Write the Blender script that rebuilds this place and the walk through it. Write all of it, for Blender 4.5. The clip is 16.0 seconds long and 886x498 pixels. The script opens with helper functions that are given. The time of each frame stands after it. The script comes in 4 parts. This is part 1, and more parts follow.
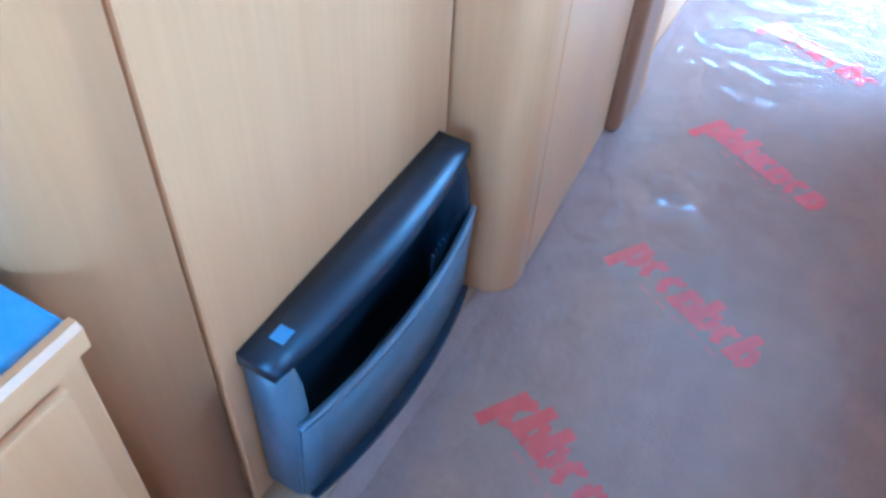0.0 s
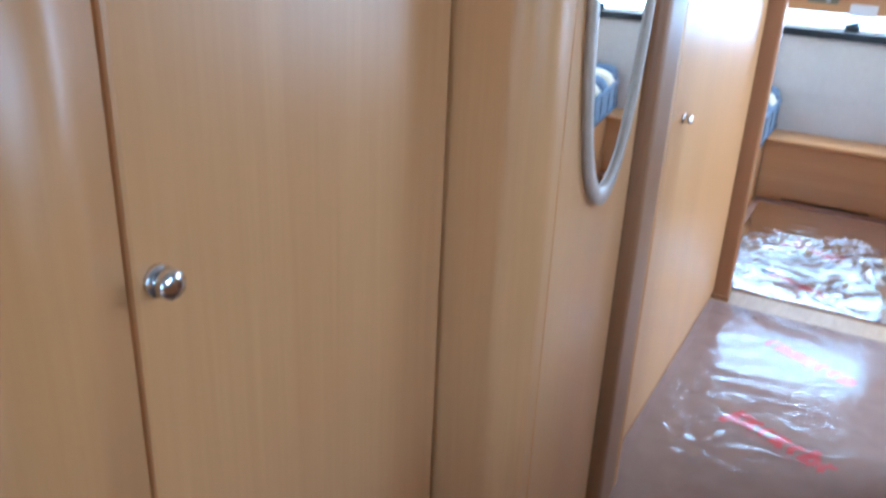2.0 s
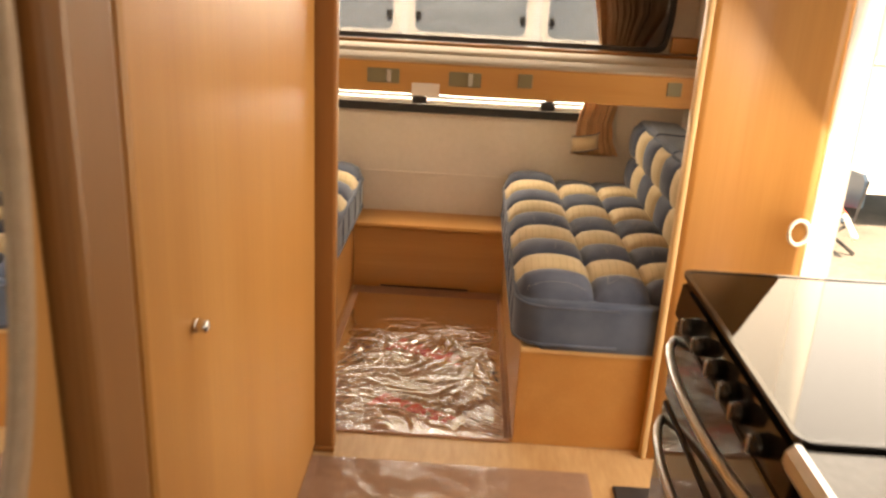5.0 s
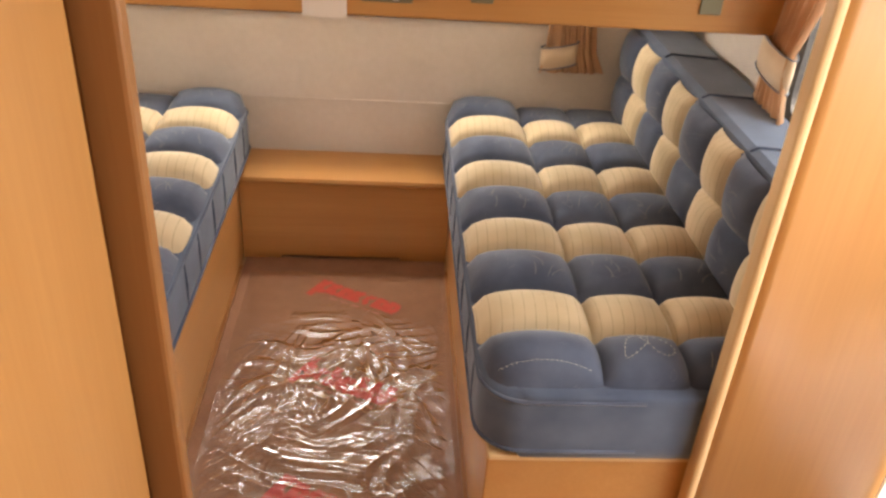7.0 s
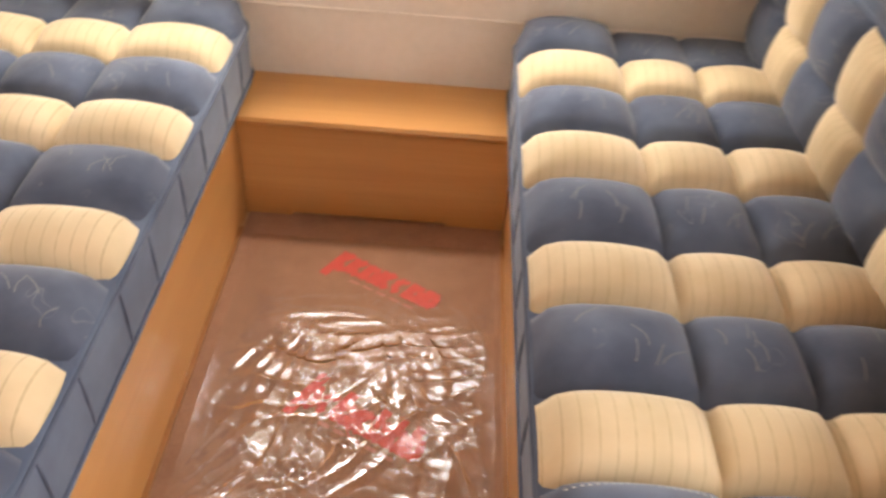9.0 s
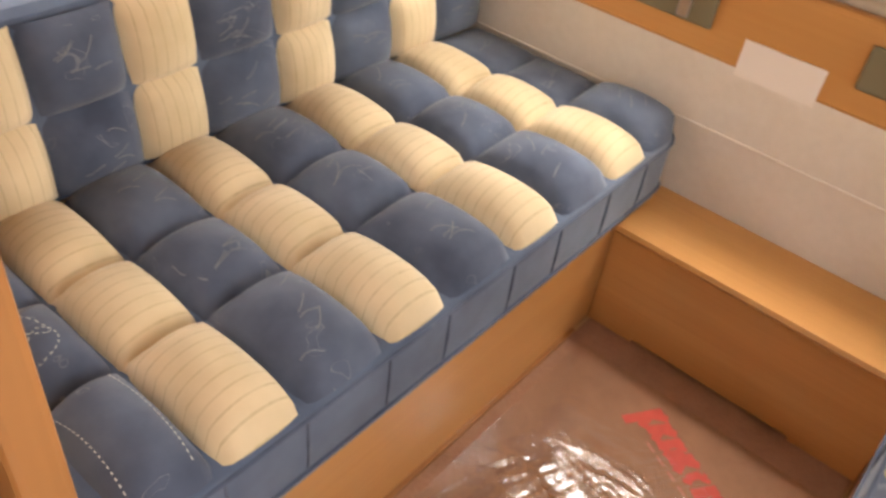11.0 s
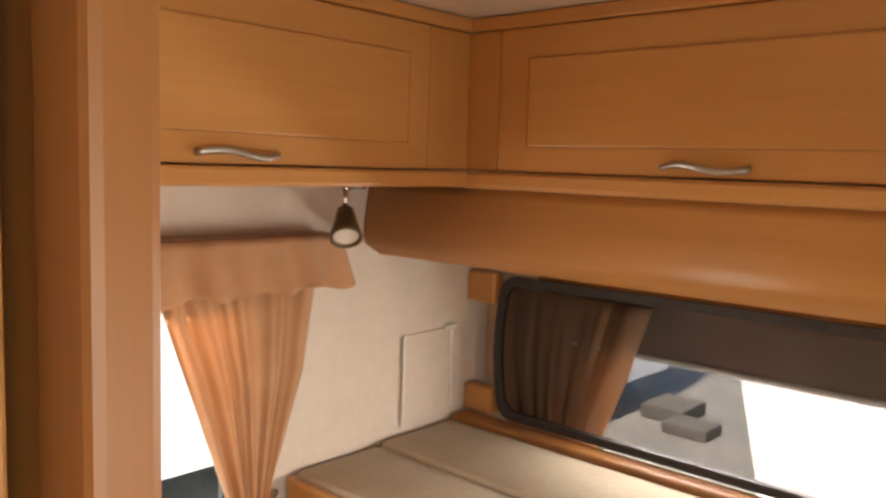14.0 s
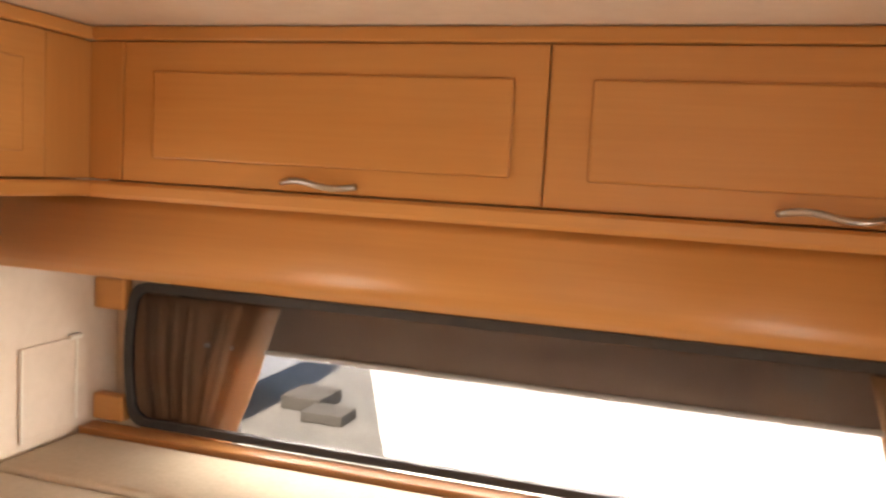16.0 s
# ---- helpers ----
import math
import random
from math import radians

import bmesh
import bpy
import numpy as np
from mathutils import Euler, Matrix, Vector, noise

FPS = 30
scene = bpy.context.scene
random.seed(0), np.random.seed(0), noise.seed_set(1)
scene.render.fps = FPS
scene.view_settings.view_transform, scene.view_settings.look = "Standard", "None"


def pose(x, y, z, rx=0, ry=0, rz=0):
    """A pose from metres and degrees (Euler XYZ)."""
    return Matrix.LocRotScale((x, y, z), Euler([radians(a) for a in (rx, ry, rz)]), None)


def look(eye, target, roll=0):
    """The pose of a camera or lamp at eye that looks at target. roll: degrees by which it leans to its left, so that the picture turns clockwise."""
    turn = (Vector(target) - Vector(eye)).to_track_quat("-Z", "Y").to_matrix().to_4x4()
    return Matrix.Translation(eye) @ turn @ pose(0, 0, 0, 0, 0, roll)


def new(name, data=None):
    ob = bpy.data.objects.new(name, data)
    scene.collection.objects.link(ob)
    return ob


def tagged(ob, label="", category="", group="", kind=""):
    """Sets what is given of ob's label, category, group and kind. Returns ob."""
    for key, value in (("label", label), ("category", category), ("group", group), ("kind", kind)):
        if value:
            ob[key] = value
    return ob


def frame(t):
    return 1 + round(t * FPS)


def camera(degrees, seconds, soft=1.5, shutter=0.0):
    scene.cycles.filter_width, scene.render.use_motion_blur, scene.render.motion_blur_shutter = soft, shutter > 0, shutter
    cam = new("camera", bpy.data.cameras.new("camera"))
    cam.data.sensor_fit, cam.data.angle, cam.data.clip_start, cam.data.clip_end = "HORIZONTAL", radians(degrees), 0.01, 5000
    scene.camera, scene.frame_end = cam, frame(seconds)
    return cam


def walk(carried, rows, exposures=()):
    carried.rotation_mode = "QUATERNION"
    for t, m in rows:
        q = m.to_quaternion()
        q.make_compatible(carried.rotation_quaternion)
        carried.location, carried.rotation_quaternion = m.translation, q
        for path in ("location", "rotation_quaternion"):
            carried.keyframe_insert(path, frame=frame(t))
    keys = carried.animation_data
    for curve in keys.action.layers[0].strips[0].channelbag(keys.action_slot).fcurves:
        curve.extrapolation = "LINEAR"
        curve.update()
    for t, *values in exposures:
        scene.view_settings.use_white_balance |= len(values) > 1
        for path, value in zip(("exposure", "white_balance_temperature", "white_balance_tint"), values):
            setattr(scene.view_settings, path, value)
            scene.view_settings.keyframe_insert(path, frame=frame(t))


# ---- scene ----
cam = camera(57.3, 16.0, soft=2.6, shutter=0.4)
PATH = [
    (0, (0.926, 0.582, 1.124), (0.314, 1.783, -0.354), 3.5),
    (0.5, (0.945, 0.549, 1.157), (0.223, 1.864, -0.166), 3.2),
    (1, (0.954, 0.536, 1.19), (0.17, 1.955, 0.018), 3.5),
    (1.5, (0.965, 0.524, 1.236), (0.114, 2.027, 0.229), 2.4),
    (2, (0.987, 0.515, 1.287), (0.109, 2.134, 0.507), 2.6),
    (2.5, (1.01, 0.522, 1.322), (0.174, 2.232, 0.708), 2.0),
    (3, (1.034, 0.55, 1.351), (0.293, 2.327, 0.807), 2.1),
    (3.5, (1.004, 0.658, 1.366), (0.419, 2.486, 0.804), 2.9),
    (4, (0.934, 0.84, 1.396), (0.695, 2.728, 0.78), 3.1),
    (4.5, (0.919, 0.996, 1.39), (0.875, 2.89, 0.747), 3.9),
    (5, (0.981, 1.269, 1.396), (0.935, 3.157, 0.738), 3.1),
    (5.2, (0.957, 1.4, 1.353), (0.933, 3.294, 0.71), 3.2),
    (7.3, (0.973, 2.449, 1.465), (1.12, 4.129, 0.391), 4.2),
    (7.5, (0.99, 2.51, 1.465), (1.128, 4.178, 0.369), 3.6),
    (8, (0.972, 2.733, 1.438), (1.247, 4.342, 0.283), 4.4),
    (8.5, (0.955, 2.889, 1.422), (1.264, 4.442, 0.201), 6.0),
    (9, (1.001, 3.039, 1.372), (1.019, 4.543, 0.054), 4.8),
    (9.2, (1.02, 3.091, 1.352), (0.907, 4.569, 0.009), 4.0),
    (11.5, (1.039, 3.276, 1.415), (-0.043, 4.473, 0.233), 5.9),
    (12, (1.021, 3.269, 1.467), (-0.286, 4.493, 0.577), 3.6),
    (12.5, (1.002, 3.239, 1.543), (-0.407, 4.51, 0.912), 2.0),
    (13, (1.006, 3.241, 1.619), (-0.394, 4.588, 1.144), 0.6),
    (13.5, (1.02, 3.225, 1.691), (-0.371, 4.627, 1.372), 1.3),
    (14, (1.008, 3.197, 1.733), (-0.327, 4.672, 1.527), 1.8),
    (14.5, (1.028, 3.175, 1.755), (-0.148, 4.782, 1.566), 2.0),
    (15, (1.058, 3.155, 1.757), (0.084, 4.889, 1.543), 2.6),
    (15.5, (1.08, 3.139, 1.765), (0.292, 4.966, 1.566), 2.8),
    (16, (1.089, 3.108, 1.77), (0.505, 5.012, 1.588), 3.2),
]

EXPOSURES = [
    (0.0, 4.25, 3250, -8), (0.5, 3.65, 3650, -6), (1.0, 3.1, 3800, -4), (1.5, 2.6, 4000, -3), (2.0, 2.75, 4300, -2), (2.5, 2.8, 5200, 2), (3.0, 2.4, 11000, 17), (3.5, 2.35, 13500, 21), (4.2, 2.15, 11500, 15), (5.0, 1.95, 12000, 17),
    (7.5, 2.3, 8000, 15), (9.0, 2.6, 8000, 15), (11.5, 2.15, 8000, 14), (12.2, 1.65, 7700, 12), (13.2, 1.35, 7700, 14), (13.8, 2.05, 8300, 14), (14.5, 2.7, 9000, 17), (15.0, 2.85, 9000, 17), (16.0, 2.9, 9000, 17),
]
walk(cam, [(t, look(eye, target, roll)) for t, eye, target, roll in PATH], EXPOSURES)

# ---- plan (metres) ----
XL, XR = -0.35, 1.92          # side walls, inner faces
YB, YE = -1.30, 4.89          # rear and end wall
ZC = 2.018                    # ceiling
GROUND = -0.45                # ground under the caravan
XB_L, XB_R = 0.515, 1.155     # front edges of the seat cushions
YSEAT = 3.474                 # near end of the benches

# ---- world and light ----
world = bpy.data.worlds.new("overcast_sky")
world.use_nodes = True
scene.world = world
wn = world.node_tree
sky = wn.nodes.new("ShaderNodeTexSky")
sky.sky_type = "NISHITA"
sky.sun_disc = False
sky.sun_elevation, sky.sun_rotation = radians(54), radians(174)
wn.links.new(sky.outputs[0], wn.nodes["Background"].inputs[0])
wn.nodes["Background"].inputs[1].default_value = 0.15

sun = new("sun", bpy.data.lights.new("sun", "SUN"))
sun.data.energy, sun.data.angle, sun.data.color = 5.0, radians(4), (1.0, 0.95, 0.88)
sun.matrix_world = look((1.53, -3.96, 10.4), (0.8, 3.0, 0.5))


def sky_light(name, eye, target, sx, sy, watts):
    """An area lamp set in one opening, in place of the daylight there."""
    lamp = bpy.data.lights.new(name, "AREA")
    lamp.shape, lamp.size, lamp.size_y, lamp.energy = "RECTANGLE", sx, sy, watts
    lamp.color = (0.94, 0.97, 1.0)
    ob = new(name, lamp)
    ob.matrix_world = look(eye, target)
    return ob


sky_light("daylight_end_window", (0.78, 4.955, 1.215), (0.78, 4.35, 0.80), 1.45, 0.16, 3.8)
sky_light("daylight_end_window", (0.78, 4.955, 0.885), (0.78, 3.40, 0.25), 1.45, 0.12, 4.0)
sky_light("daylight_side_window", (-0.45, 3.78, 1.20), (1.0, 3.78, 0.4), 0.60, 0.55, 1.6)
sky_light("daylight_side_window", (2.02, 3.86, 1.12), (0.6, 3.86, 0.4), 0.60, 0.60, 1.6)
sky_light("daylight_door", (2.10, 3.05, 0.95), (0.8, 2.6, 0.0), 0.72, 1.75, 5.6)
# fill lamp in the added kitchen window, lights the left cabinet fronts
sky_light("fill_kitchen_window", (2.02, 0.85, 1.32), (0.7, 1.15, -0.2), 0.9, 0.45, 2.0)
# fill lamp in the added rear window, brightens faces turned to the rear
sky_light("fill_rear_window", (0.95, -1.40, 1.15), (0.30, 1.0, 1.0), 0.9, 0.5, 1.0)

# ---- materials ----


def material(name, color, rough=0.5, metal=0.0, spec=0.5):
    m = bpy.data.materials.new(name)
    m.use_nodes = True
    b = m.node_tree.nodes["Principled BSDF"]
    b.inputs["Base Color"].default_value = (*color, 1)
    b.inputs["Roughness"].default_value = rough
    b.inputs["Metallic"].default_value = metal
    b.inputs["Specular IOR Level"].default_value = spec
    return m


def node(m, kind, **inputs):
    n = m.node_tree.nodes.new(kind)
    for k, v in inputs.items():
        n.inputs[k.replace("_", " ")].default_value = v
    return n


def link(m, a, b):
    m.node_tree.links.new(a, b)


def coords(m, scale, rotation=(0, 0, 0)):
    tc = node(m, "ShaderNodeTexCoord")
    mp = node(m, "ShaderNodeMapping")
    mp.inputs["Scale"].default_value = scale
    mp.inputs["Rotation"].default_value = rotation
    link(m, tc.outputs["Object"], mp.inputs["Vector"])
    return mp.outputs["Vector"]


def ramp(m, fac, stops):
    r = node(m, "ShaderNodeValToRGB")
    e = r.color_ramp.elements
    while len(e) < len(stops):
        e.new(0.5)
    for k, (pos, col) in enumerate(stops):
        e[k].position, e[k].color = pos, (*col, 1)
    link(m, fac, r.inputs["Fac"])
    return r.outputs["Color"]


def mottled(name, dark, light, scale, rough=0.6, bump=0.1, detail=6.0, stretch=(1, 1, 1), metal=0.0, spec=0.5, fine=0.0, bump_dist=0.003):
    """A surface that varies between two colours at two scales, with a fine relief."""
    m = material(name, light, rough, metal, spec)
    b = m.node_tree.nodes["Principled BSDF"]
    v = coords(m, stretch)
    n1 = node(m, "ShaderNodeTexNoise", Scale=scale, Detail=detail, Roughness=0.6)
    n2 = node(m, "ShaderNodeTexNoise", Scale=scale * 9, Detail=4.0)
    link(m, v, n1.inputs["Vector"])
    link(m, v, n2.inputs["Vector"])
    mix = node(m, "ShaderNodeMath")
    mix.operation = "MULTIPLY_ADD"
    mix.inputs[1].default_value = 0.35
    link(m, n2.outputs["Fac"], mix.inputs[0])
    sc = node(m, "ShaderNodeMath")
    sc.operation = "MULTIPLY"
    sc.inputs[1].default_value = 0.65
    link(m, n1.outputs["Fac"], sc.inputs[0])
    link(m, sc.outputs[0], mix.inputs[2])
    link(m, ramp(m, mix.outputs[0], [(0.32, dark), (0.68, light)]), b.inputs["Base Color"])
    bp = node(m, "ShaderNodeBump", Strength=bump, Distance=bump_dist)
    link(m, n2.outputs["Fac"], bp.inputs["Height"])
    link(m, bp.outputs["Normal"], b.inputs["Normal"])
    r = node(m, "ShaderNodeMapRange")
    r.inputs["To Min"].default_value, r.inputs["To Max"].default_value = rough - 0.07, rough + 0.07
    link(m, n1.outputs["Fac"], r.inputs["Value"])
    link(m, r.outputs[0], b.inputs["Roughness"])
    return m


def wood(name, dark, light, along, rough=0.34):
    """Beech laminate with its grain along one axis ('x', 'y' or 'z')."""
    m = material(name, light, rough)
    b = m.node_tree.nodes["Principled BSDF"]
    k = "xyz".index(along)
    st = [5.0, 5.0, 5.0]
    st[k] = 0.28
    fi = [150.0, 150.0, 150.0]
    fi[k] = 5.0
    broad = node(m, "ShaderNodeTexNoise", Scale=1.0, Detail=5.0, Roughness=0.55, Distortion=0.4)
    fine = node(m, "ShaderNodeTexNoise", Scale=1.0, Detail=3.0)
    link(m, coords(m, st), broad.inputs["Vector"])
    link(m, coords(m, fi), fine.inputs["Vector"])
    mix = node(m, "ShaderNodeMath")
    mix.operation = "MULTIPLY_ADD"
    mix.inputs[1].default_value = 0.22
    sc = node(m, "ShaderNodeMath")
    sc.operation = "MULTIPLY"
    sc.inputs[1].default_value = 0.78
    link(m, broad.outputs["Fac"], sc.inputs[0])
    link(m, fine.outputs["Fac"], mix.inputs[0])
    link(m, sc.outputs[0], mix.inputs[2])
    link(m, ramp(m, mix.outputs[0], [(0.28, dark), (0.52, tuple((a + c) / 2 for a, c in zip(dark, light))), (0.72, light)]), b.inputs["Base Color"])
    bp = node(m, "ShaderNodeBump", Strength=0.05, Distance=0.001)
    link(m, fine.outputs["Fac"], bp.inputs["Height"])
    link(m, bp.outputs["Normal"], b.inputs["Normal"])
    r = node(m, "ShaderNodeMapRange")
    r.inputs["To Min"].default_value, r.inputs["To Max"].default_value = rough - 0.06, rough + 0.08
    link(m, broad.outputs["Fac"], r.inputs["Value"])
    link(m, r.outputs[0], b.inputs["Roughness"])
    return m


def fabric(name, dark, light, line=None, pitch=0.03, marks=None, across="X"):
    """Upholstery cloth: fine weave, soft stains, and stitched lines or pale scribbles."""
    m = material(name, light, 0.92, 0.0, 0.15)
    b = m.node_tree.nodes["Principled BSDF"]
    b.inputs["Sheen Weight"].default_value = 0.25
    n1 = node(m, "ShaderNodeTexNoise", Scale=9.0, Detail=5.0)
    link(m, coords(m, (1, 1, 1)), n1.inputs["Vector"])
    col = ramp(m, n1.outputs["Fac"], [(0.3, dark), (0.7, light)])
    if line:
        wv = node(m, "ShaderNodeTexWave", Scale=1.0, Distortion=0.0)
        wv.wave_type, wv.bands_direction = "BANDS", across
        s = 0.314 / pitch
        link(m, coords(m, (s, s, s)), wv.inputs["Vector"])
        gate = node(m, "ShaderNodeTexNoise", Scale=60.0, Detail=1.0)
        link(m, coords(m, (0.4, 1, 1)), gate.inputs["Vector"])
        lim = node(m, "ShaderNodeMapRange")
        lim.inputs["From Min"].default_value, lim.inputs["From Max"].default_value = 0.93, 1.0
        link(m, wv.outputs["Fac"], lim.inputs["Value"])
        mul = node(m, "ShaderNodeMath")
        mul.operation = "MULTIPLY"
        link(m, lim.outputs[0], mul.inputs[0])
        link(m, gate.outputs["Fac"], mul.inputs[1])
        mx = node(m, "ShaderNodeMixRGB")
        link(m, mul.outputs[0], mx.inputs[0])
        link(m, col, mx.inputs[1])
        mx.inputs[2].default_value = (*line, 1)
        col = mx.outputs[0]
    if marks:
        warp = node(m, "ShaderNodeTexNoise", Scale=13.0, Detail=2.0, Distortion=1.4)
        link(m, coords(m, (1, 0.6, 1)), warp.inputs["Vector"])
        lim = node(m, "ShaderNodeMath")
        lim.operation = "COMPARE"
        lim.inputs[1].default_value, lim.inputs[2].default_value = 0.66, 0.004
        link(m, warp.outputs["Fac"], lim.inputs[0])
        half = node(m, "ShaderNodeMath")
        half.operation = "MULTIPLY"
        half.inputs[1].default_value = 0.38
        link(m, lim.outputs[0], half.inputs[0])
        mx = node(m, "ShaderNodeMixRGB")
        link(m, half.outputs[0], mx.inputs[0])
        link(m, col, mx.inputs[1])
        mx.inputs[2].default_value = (*marks, 1)
        col = mx.outputs[0]
    link(m, col, b.inputs["Base Color"])
    weave = node(m, "ShaderNodeTexNoise", Scale=420.0, Detail=2.0)
    link(m, coords(m, (1, 1, 1)), weave.inputs["Vector"])
    bp = node(m, "ShaderNodeBump", Strength=0.25, Distance=0.001)
    link(m, weave.outputs["Fac"], bp.inputs["Height"])
    link(m, bp.outputs["Normal"], b.inputs["Normal"])
    return m


def clear_film(name, gloss=0.2, rough=0.07, relief=0.3, scale=30.0, base=0.0):
    """Thin clear plastic: see-through, glossy at its creases."""
    m = bpy.data.materials.new(name)
    m.use_nodes = True
    t = m.node_tree
    t.nodes.remove(t.nodes["Principled BSDF"])
    tr = node(m, "ShaderNodeBsdfTransparent")
    tr.inputs[0].default_value = (0.93, 0.93, 0.93, 1)
    gl = node(m, "ShaderNodeBsdfGlossy", Roughness=rough)
    gl.inputs["Color"].default_value = (1, 1, 1, 1)
    mix = node(m, "ShaderNodeMixShader")
    lw = node(m, "ShaderNodeLayerWeight", Blend=gloss)
    n = node(m, "ShaderNodeTexNoise", Scale=scale, Detail=3.0, Distortion=0.8)
    link(m, coords(m, (1, 1, 1)), n.inputs["Vector"])
    bp = node(m, "ShaderNodeBump", Strength=relief, Distance=0.004)
    link(m, n.outputs["Fac"], bp.inputs["Height"])
    link(m, bp.outputs["Normal"], gl.inputs["Normal"])
    link(m, bp.outputs["Normal"], lw.inputs["Normal"])
    add = node(m, "ShaderNodeMath")
    add.operation, add.use_clamp = "ADD", True
    add.inputs[1].default_value = base
    link(m, lw.outputs["Fresnel"], add.inputs[0])
    link(m, add.outputs[0], mix.inputs[0])
    link(m, tr.outputs[0], mix.inputs[1])
    link(m, gl.outputs[0], mix.inputs[2])
    link(m, mix.outputs[0], t.nodes["Material Output"].inputs["Surface"])
    return m


def tinted_glass(name, tint, gloss=0.15, rough=0.02):
    m = clear_film(name, gloss, rough, 0.0)
    m.node_tree.nodes["Transparent BSDF"].inputs[0].default_value = (*tint, 1)
    return m


WD, WL = (0.43, 0.190, 0.058), (0.57, 0.292, 0.108)
wood_z = wood("beech_laminate_upright", WD, WL, "z")
wood_x = wood("beech_laminate_across", WD, WL, "x")
wood_y = wood("beech_laminate_lengthwise", WD, WL, "y")
wood_dark = wood("darker_beech_trim", (0.26, 0.105, 0.034), (0.36, 0.16, 0.055), "z", 0.38)
wood_jamb = wood("brown_beech_jamb", (0.225, 0.092, 0.030), (0.305, 0.135, 0.047), "z", 0.38)
wood_edge = wood("pale_beech_edge", (0.60, 0.39, 0.19), (0.70, 0.48, 0.26), "y", 0.4)
floor_vinyl = mottled("wood_look_vinyl", (0.42, 0.25, 0.12), (0.60, 0.40, 0.22), 7.0, 0.4, 0.06, stretch=(1, 0.2, 1))
carpet = mottled("brown_carpet", (0.25, 0.125, 0.075), (0.35, 0.185, 0.115), 14.0, 0.9, 0.5)
carpet_pale = mottled("pale_brown_carpet", (0.30, 0.180, 0.130), (0.40, 0.250, 0.182), 14.0, 0.9, 0.5)
wall_cloth = mottled("cream_wall_board", (0.60, 0.52, 0.45), (0.68, 0.60, 0.53), 5.0, 0.7, 0.08)
ceiling_board = mottled("cream_ceiling_board", (0.62, 0.54, 0.46), (0.70, 0.62, 0.54), 4.0, 0.75, 0.05)
blue_cloth = fabric("slate_blue_cloth", (0.040, 0.052, 0.084), (0.092, 0.116, 0.166), marks=(0.26, 0.27, 0.29))
blue_plain = fabric("slate_blue_side_cloth", (0.058, 0.080, 0.125), (0.098, 0.130, 0.188))
cream_cloth = fabric("cream_ribbed_cloth", (0.50, 0.39, 0.24), (0.63, 0.50, 0.33), line=(0.36, 0.28, 0.16), pitch=0.022)
cream_back = fabric("cream_ribbed_back_cloth", (0.50, 0.39, 0.24), (0.63, 0.50, 0.33), line=(0.36, 0.28, 0.16), pitch=0.020, across="Y")
curtain_cloth = fabric("peach_curtain_cloth", (0.55, 0.30, 0.16), (0.66, 0.40, 0.24))
thin = node(curtain_cloth, "ShaderNodeBsdfTranslucent")
thin.inputs["Color"].default_value = (0.62, 0.36, 0.20, 1)
blend = node(curtain_cloth, "ShaderNodeMixShader")
blend.inputs[0].default_value = 0.30
link(curtain_cloth, curtain_cloth.node_tree.nodes["Principled BSDF"].outputs[0], blend.inputs[1])
link(curtain_cloth, thin.outputs[0], blend.inputs[2])
link(curtain_cloth, blend.outputs[0], curtain_cloth.node_tree.nodes["Material Output"].inputs["Surface"])
thread_pale = material("pale_thread", (0.42, 0.43, 0.40), 0.8)
thread_dull = material("dull_thread", (0.16, 0.17, 0.185), 0.85)
grey_piping = material("grey_piping_cloth", (0.17, 0.19, 0.22), 0.85)
cream_tie = fabric("pale_tieback_cloth", (0.58, 0.42, 0.28), (0.68, 0.52, 0.36))
blind_cloth = mottled("brown_blind_cloth", (0.22, 0.15, 0.11), (0.28, 0.20, 0.15), 6.0, 0.85, 0.1)
mattress_cloth = mottled("grey_beige_ticking", (0.42, 0.36, 0.28), (0.52, 0.45, 0.36), 8.0, 0.9, 0.3)
chrome = material("chrome", (0.75, 0.75, 0.76), 0.16, 1.0)
steel = mottled("brushed_steel", (0.42, 0.42, 0.42), (0.58, 0.58, 0.57), 30.0, 0.34, 0.05, metal=1.0)
grey_green = material("grey_green_metal_plate", (0.20, 0.18, 0.115), 0.45, 0.4)
black_rubber = mottled("black_rubber", (0.012, 0.012, 0.014), (0.03, 0.03, 0.033), 20.0, 0.55, 0.1)
bin_black = mottled("black_plastic", (0.010, 0.013, 0.020), (0.022, 0.027, 0.038), 16.0, 0.36, 0.06)
bin_grey = mottled("grey_plastic", (0.085, 0.095, 0.110), (0.130, 0.142, 0.160), 10.0, 0.42, 0.05)
blue_top = mottled("blue_laminate", (0.12, 0.20, 0.32), (0.17, 0.27, 0.40), 30.0, 0.45, 0.04)
white_paint = mottled("white_lacquered_sheet", (0.72, 0.73, 0.74), (0.82, 0.82, 0.82), 2.0, 0.35, 0.03)
white_plastic = mottled("white_plastic", (0.66, 0.64, 0.58), (0.78, 0.76, 0.71), 12.0, 0.45, 0.03)
concrete = mottled("grey_concrete", (0.05, 0.046, 0.042), (0.10, 0.090, 0.080), 9.0, 0.95, 0.5)
grey_seal = material("grey_seal", (0.22, 0.22, 0.22), 0.6)
worktop_grey = mottled("glossy_grey_laminate", (0.075, 0.080, 0.074), (0.13, 0.135, 0.125), 60.0, 0.16, 0.02)
hob_black = material("black_enamel", (0.012, 0.011, 0.011), 0.12)
oven_glass = material("dark_oven_glass", (0.035, 0.028, 0.022), 0.06)
smoked = tinted_glass("smoked_acrylic", (0.58, 0.57, 0.58), 0.16, 0.04)
window_acrylic = tinted_glass("clear_acrylic", (0.88, 0.92, 0.94), 0.12, 0.03)
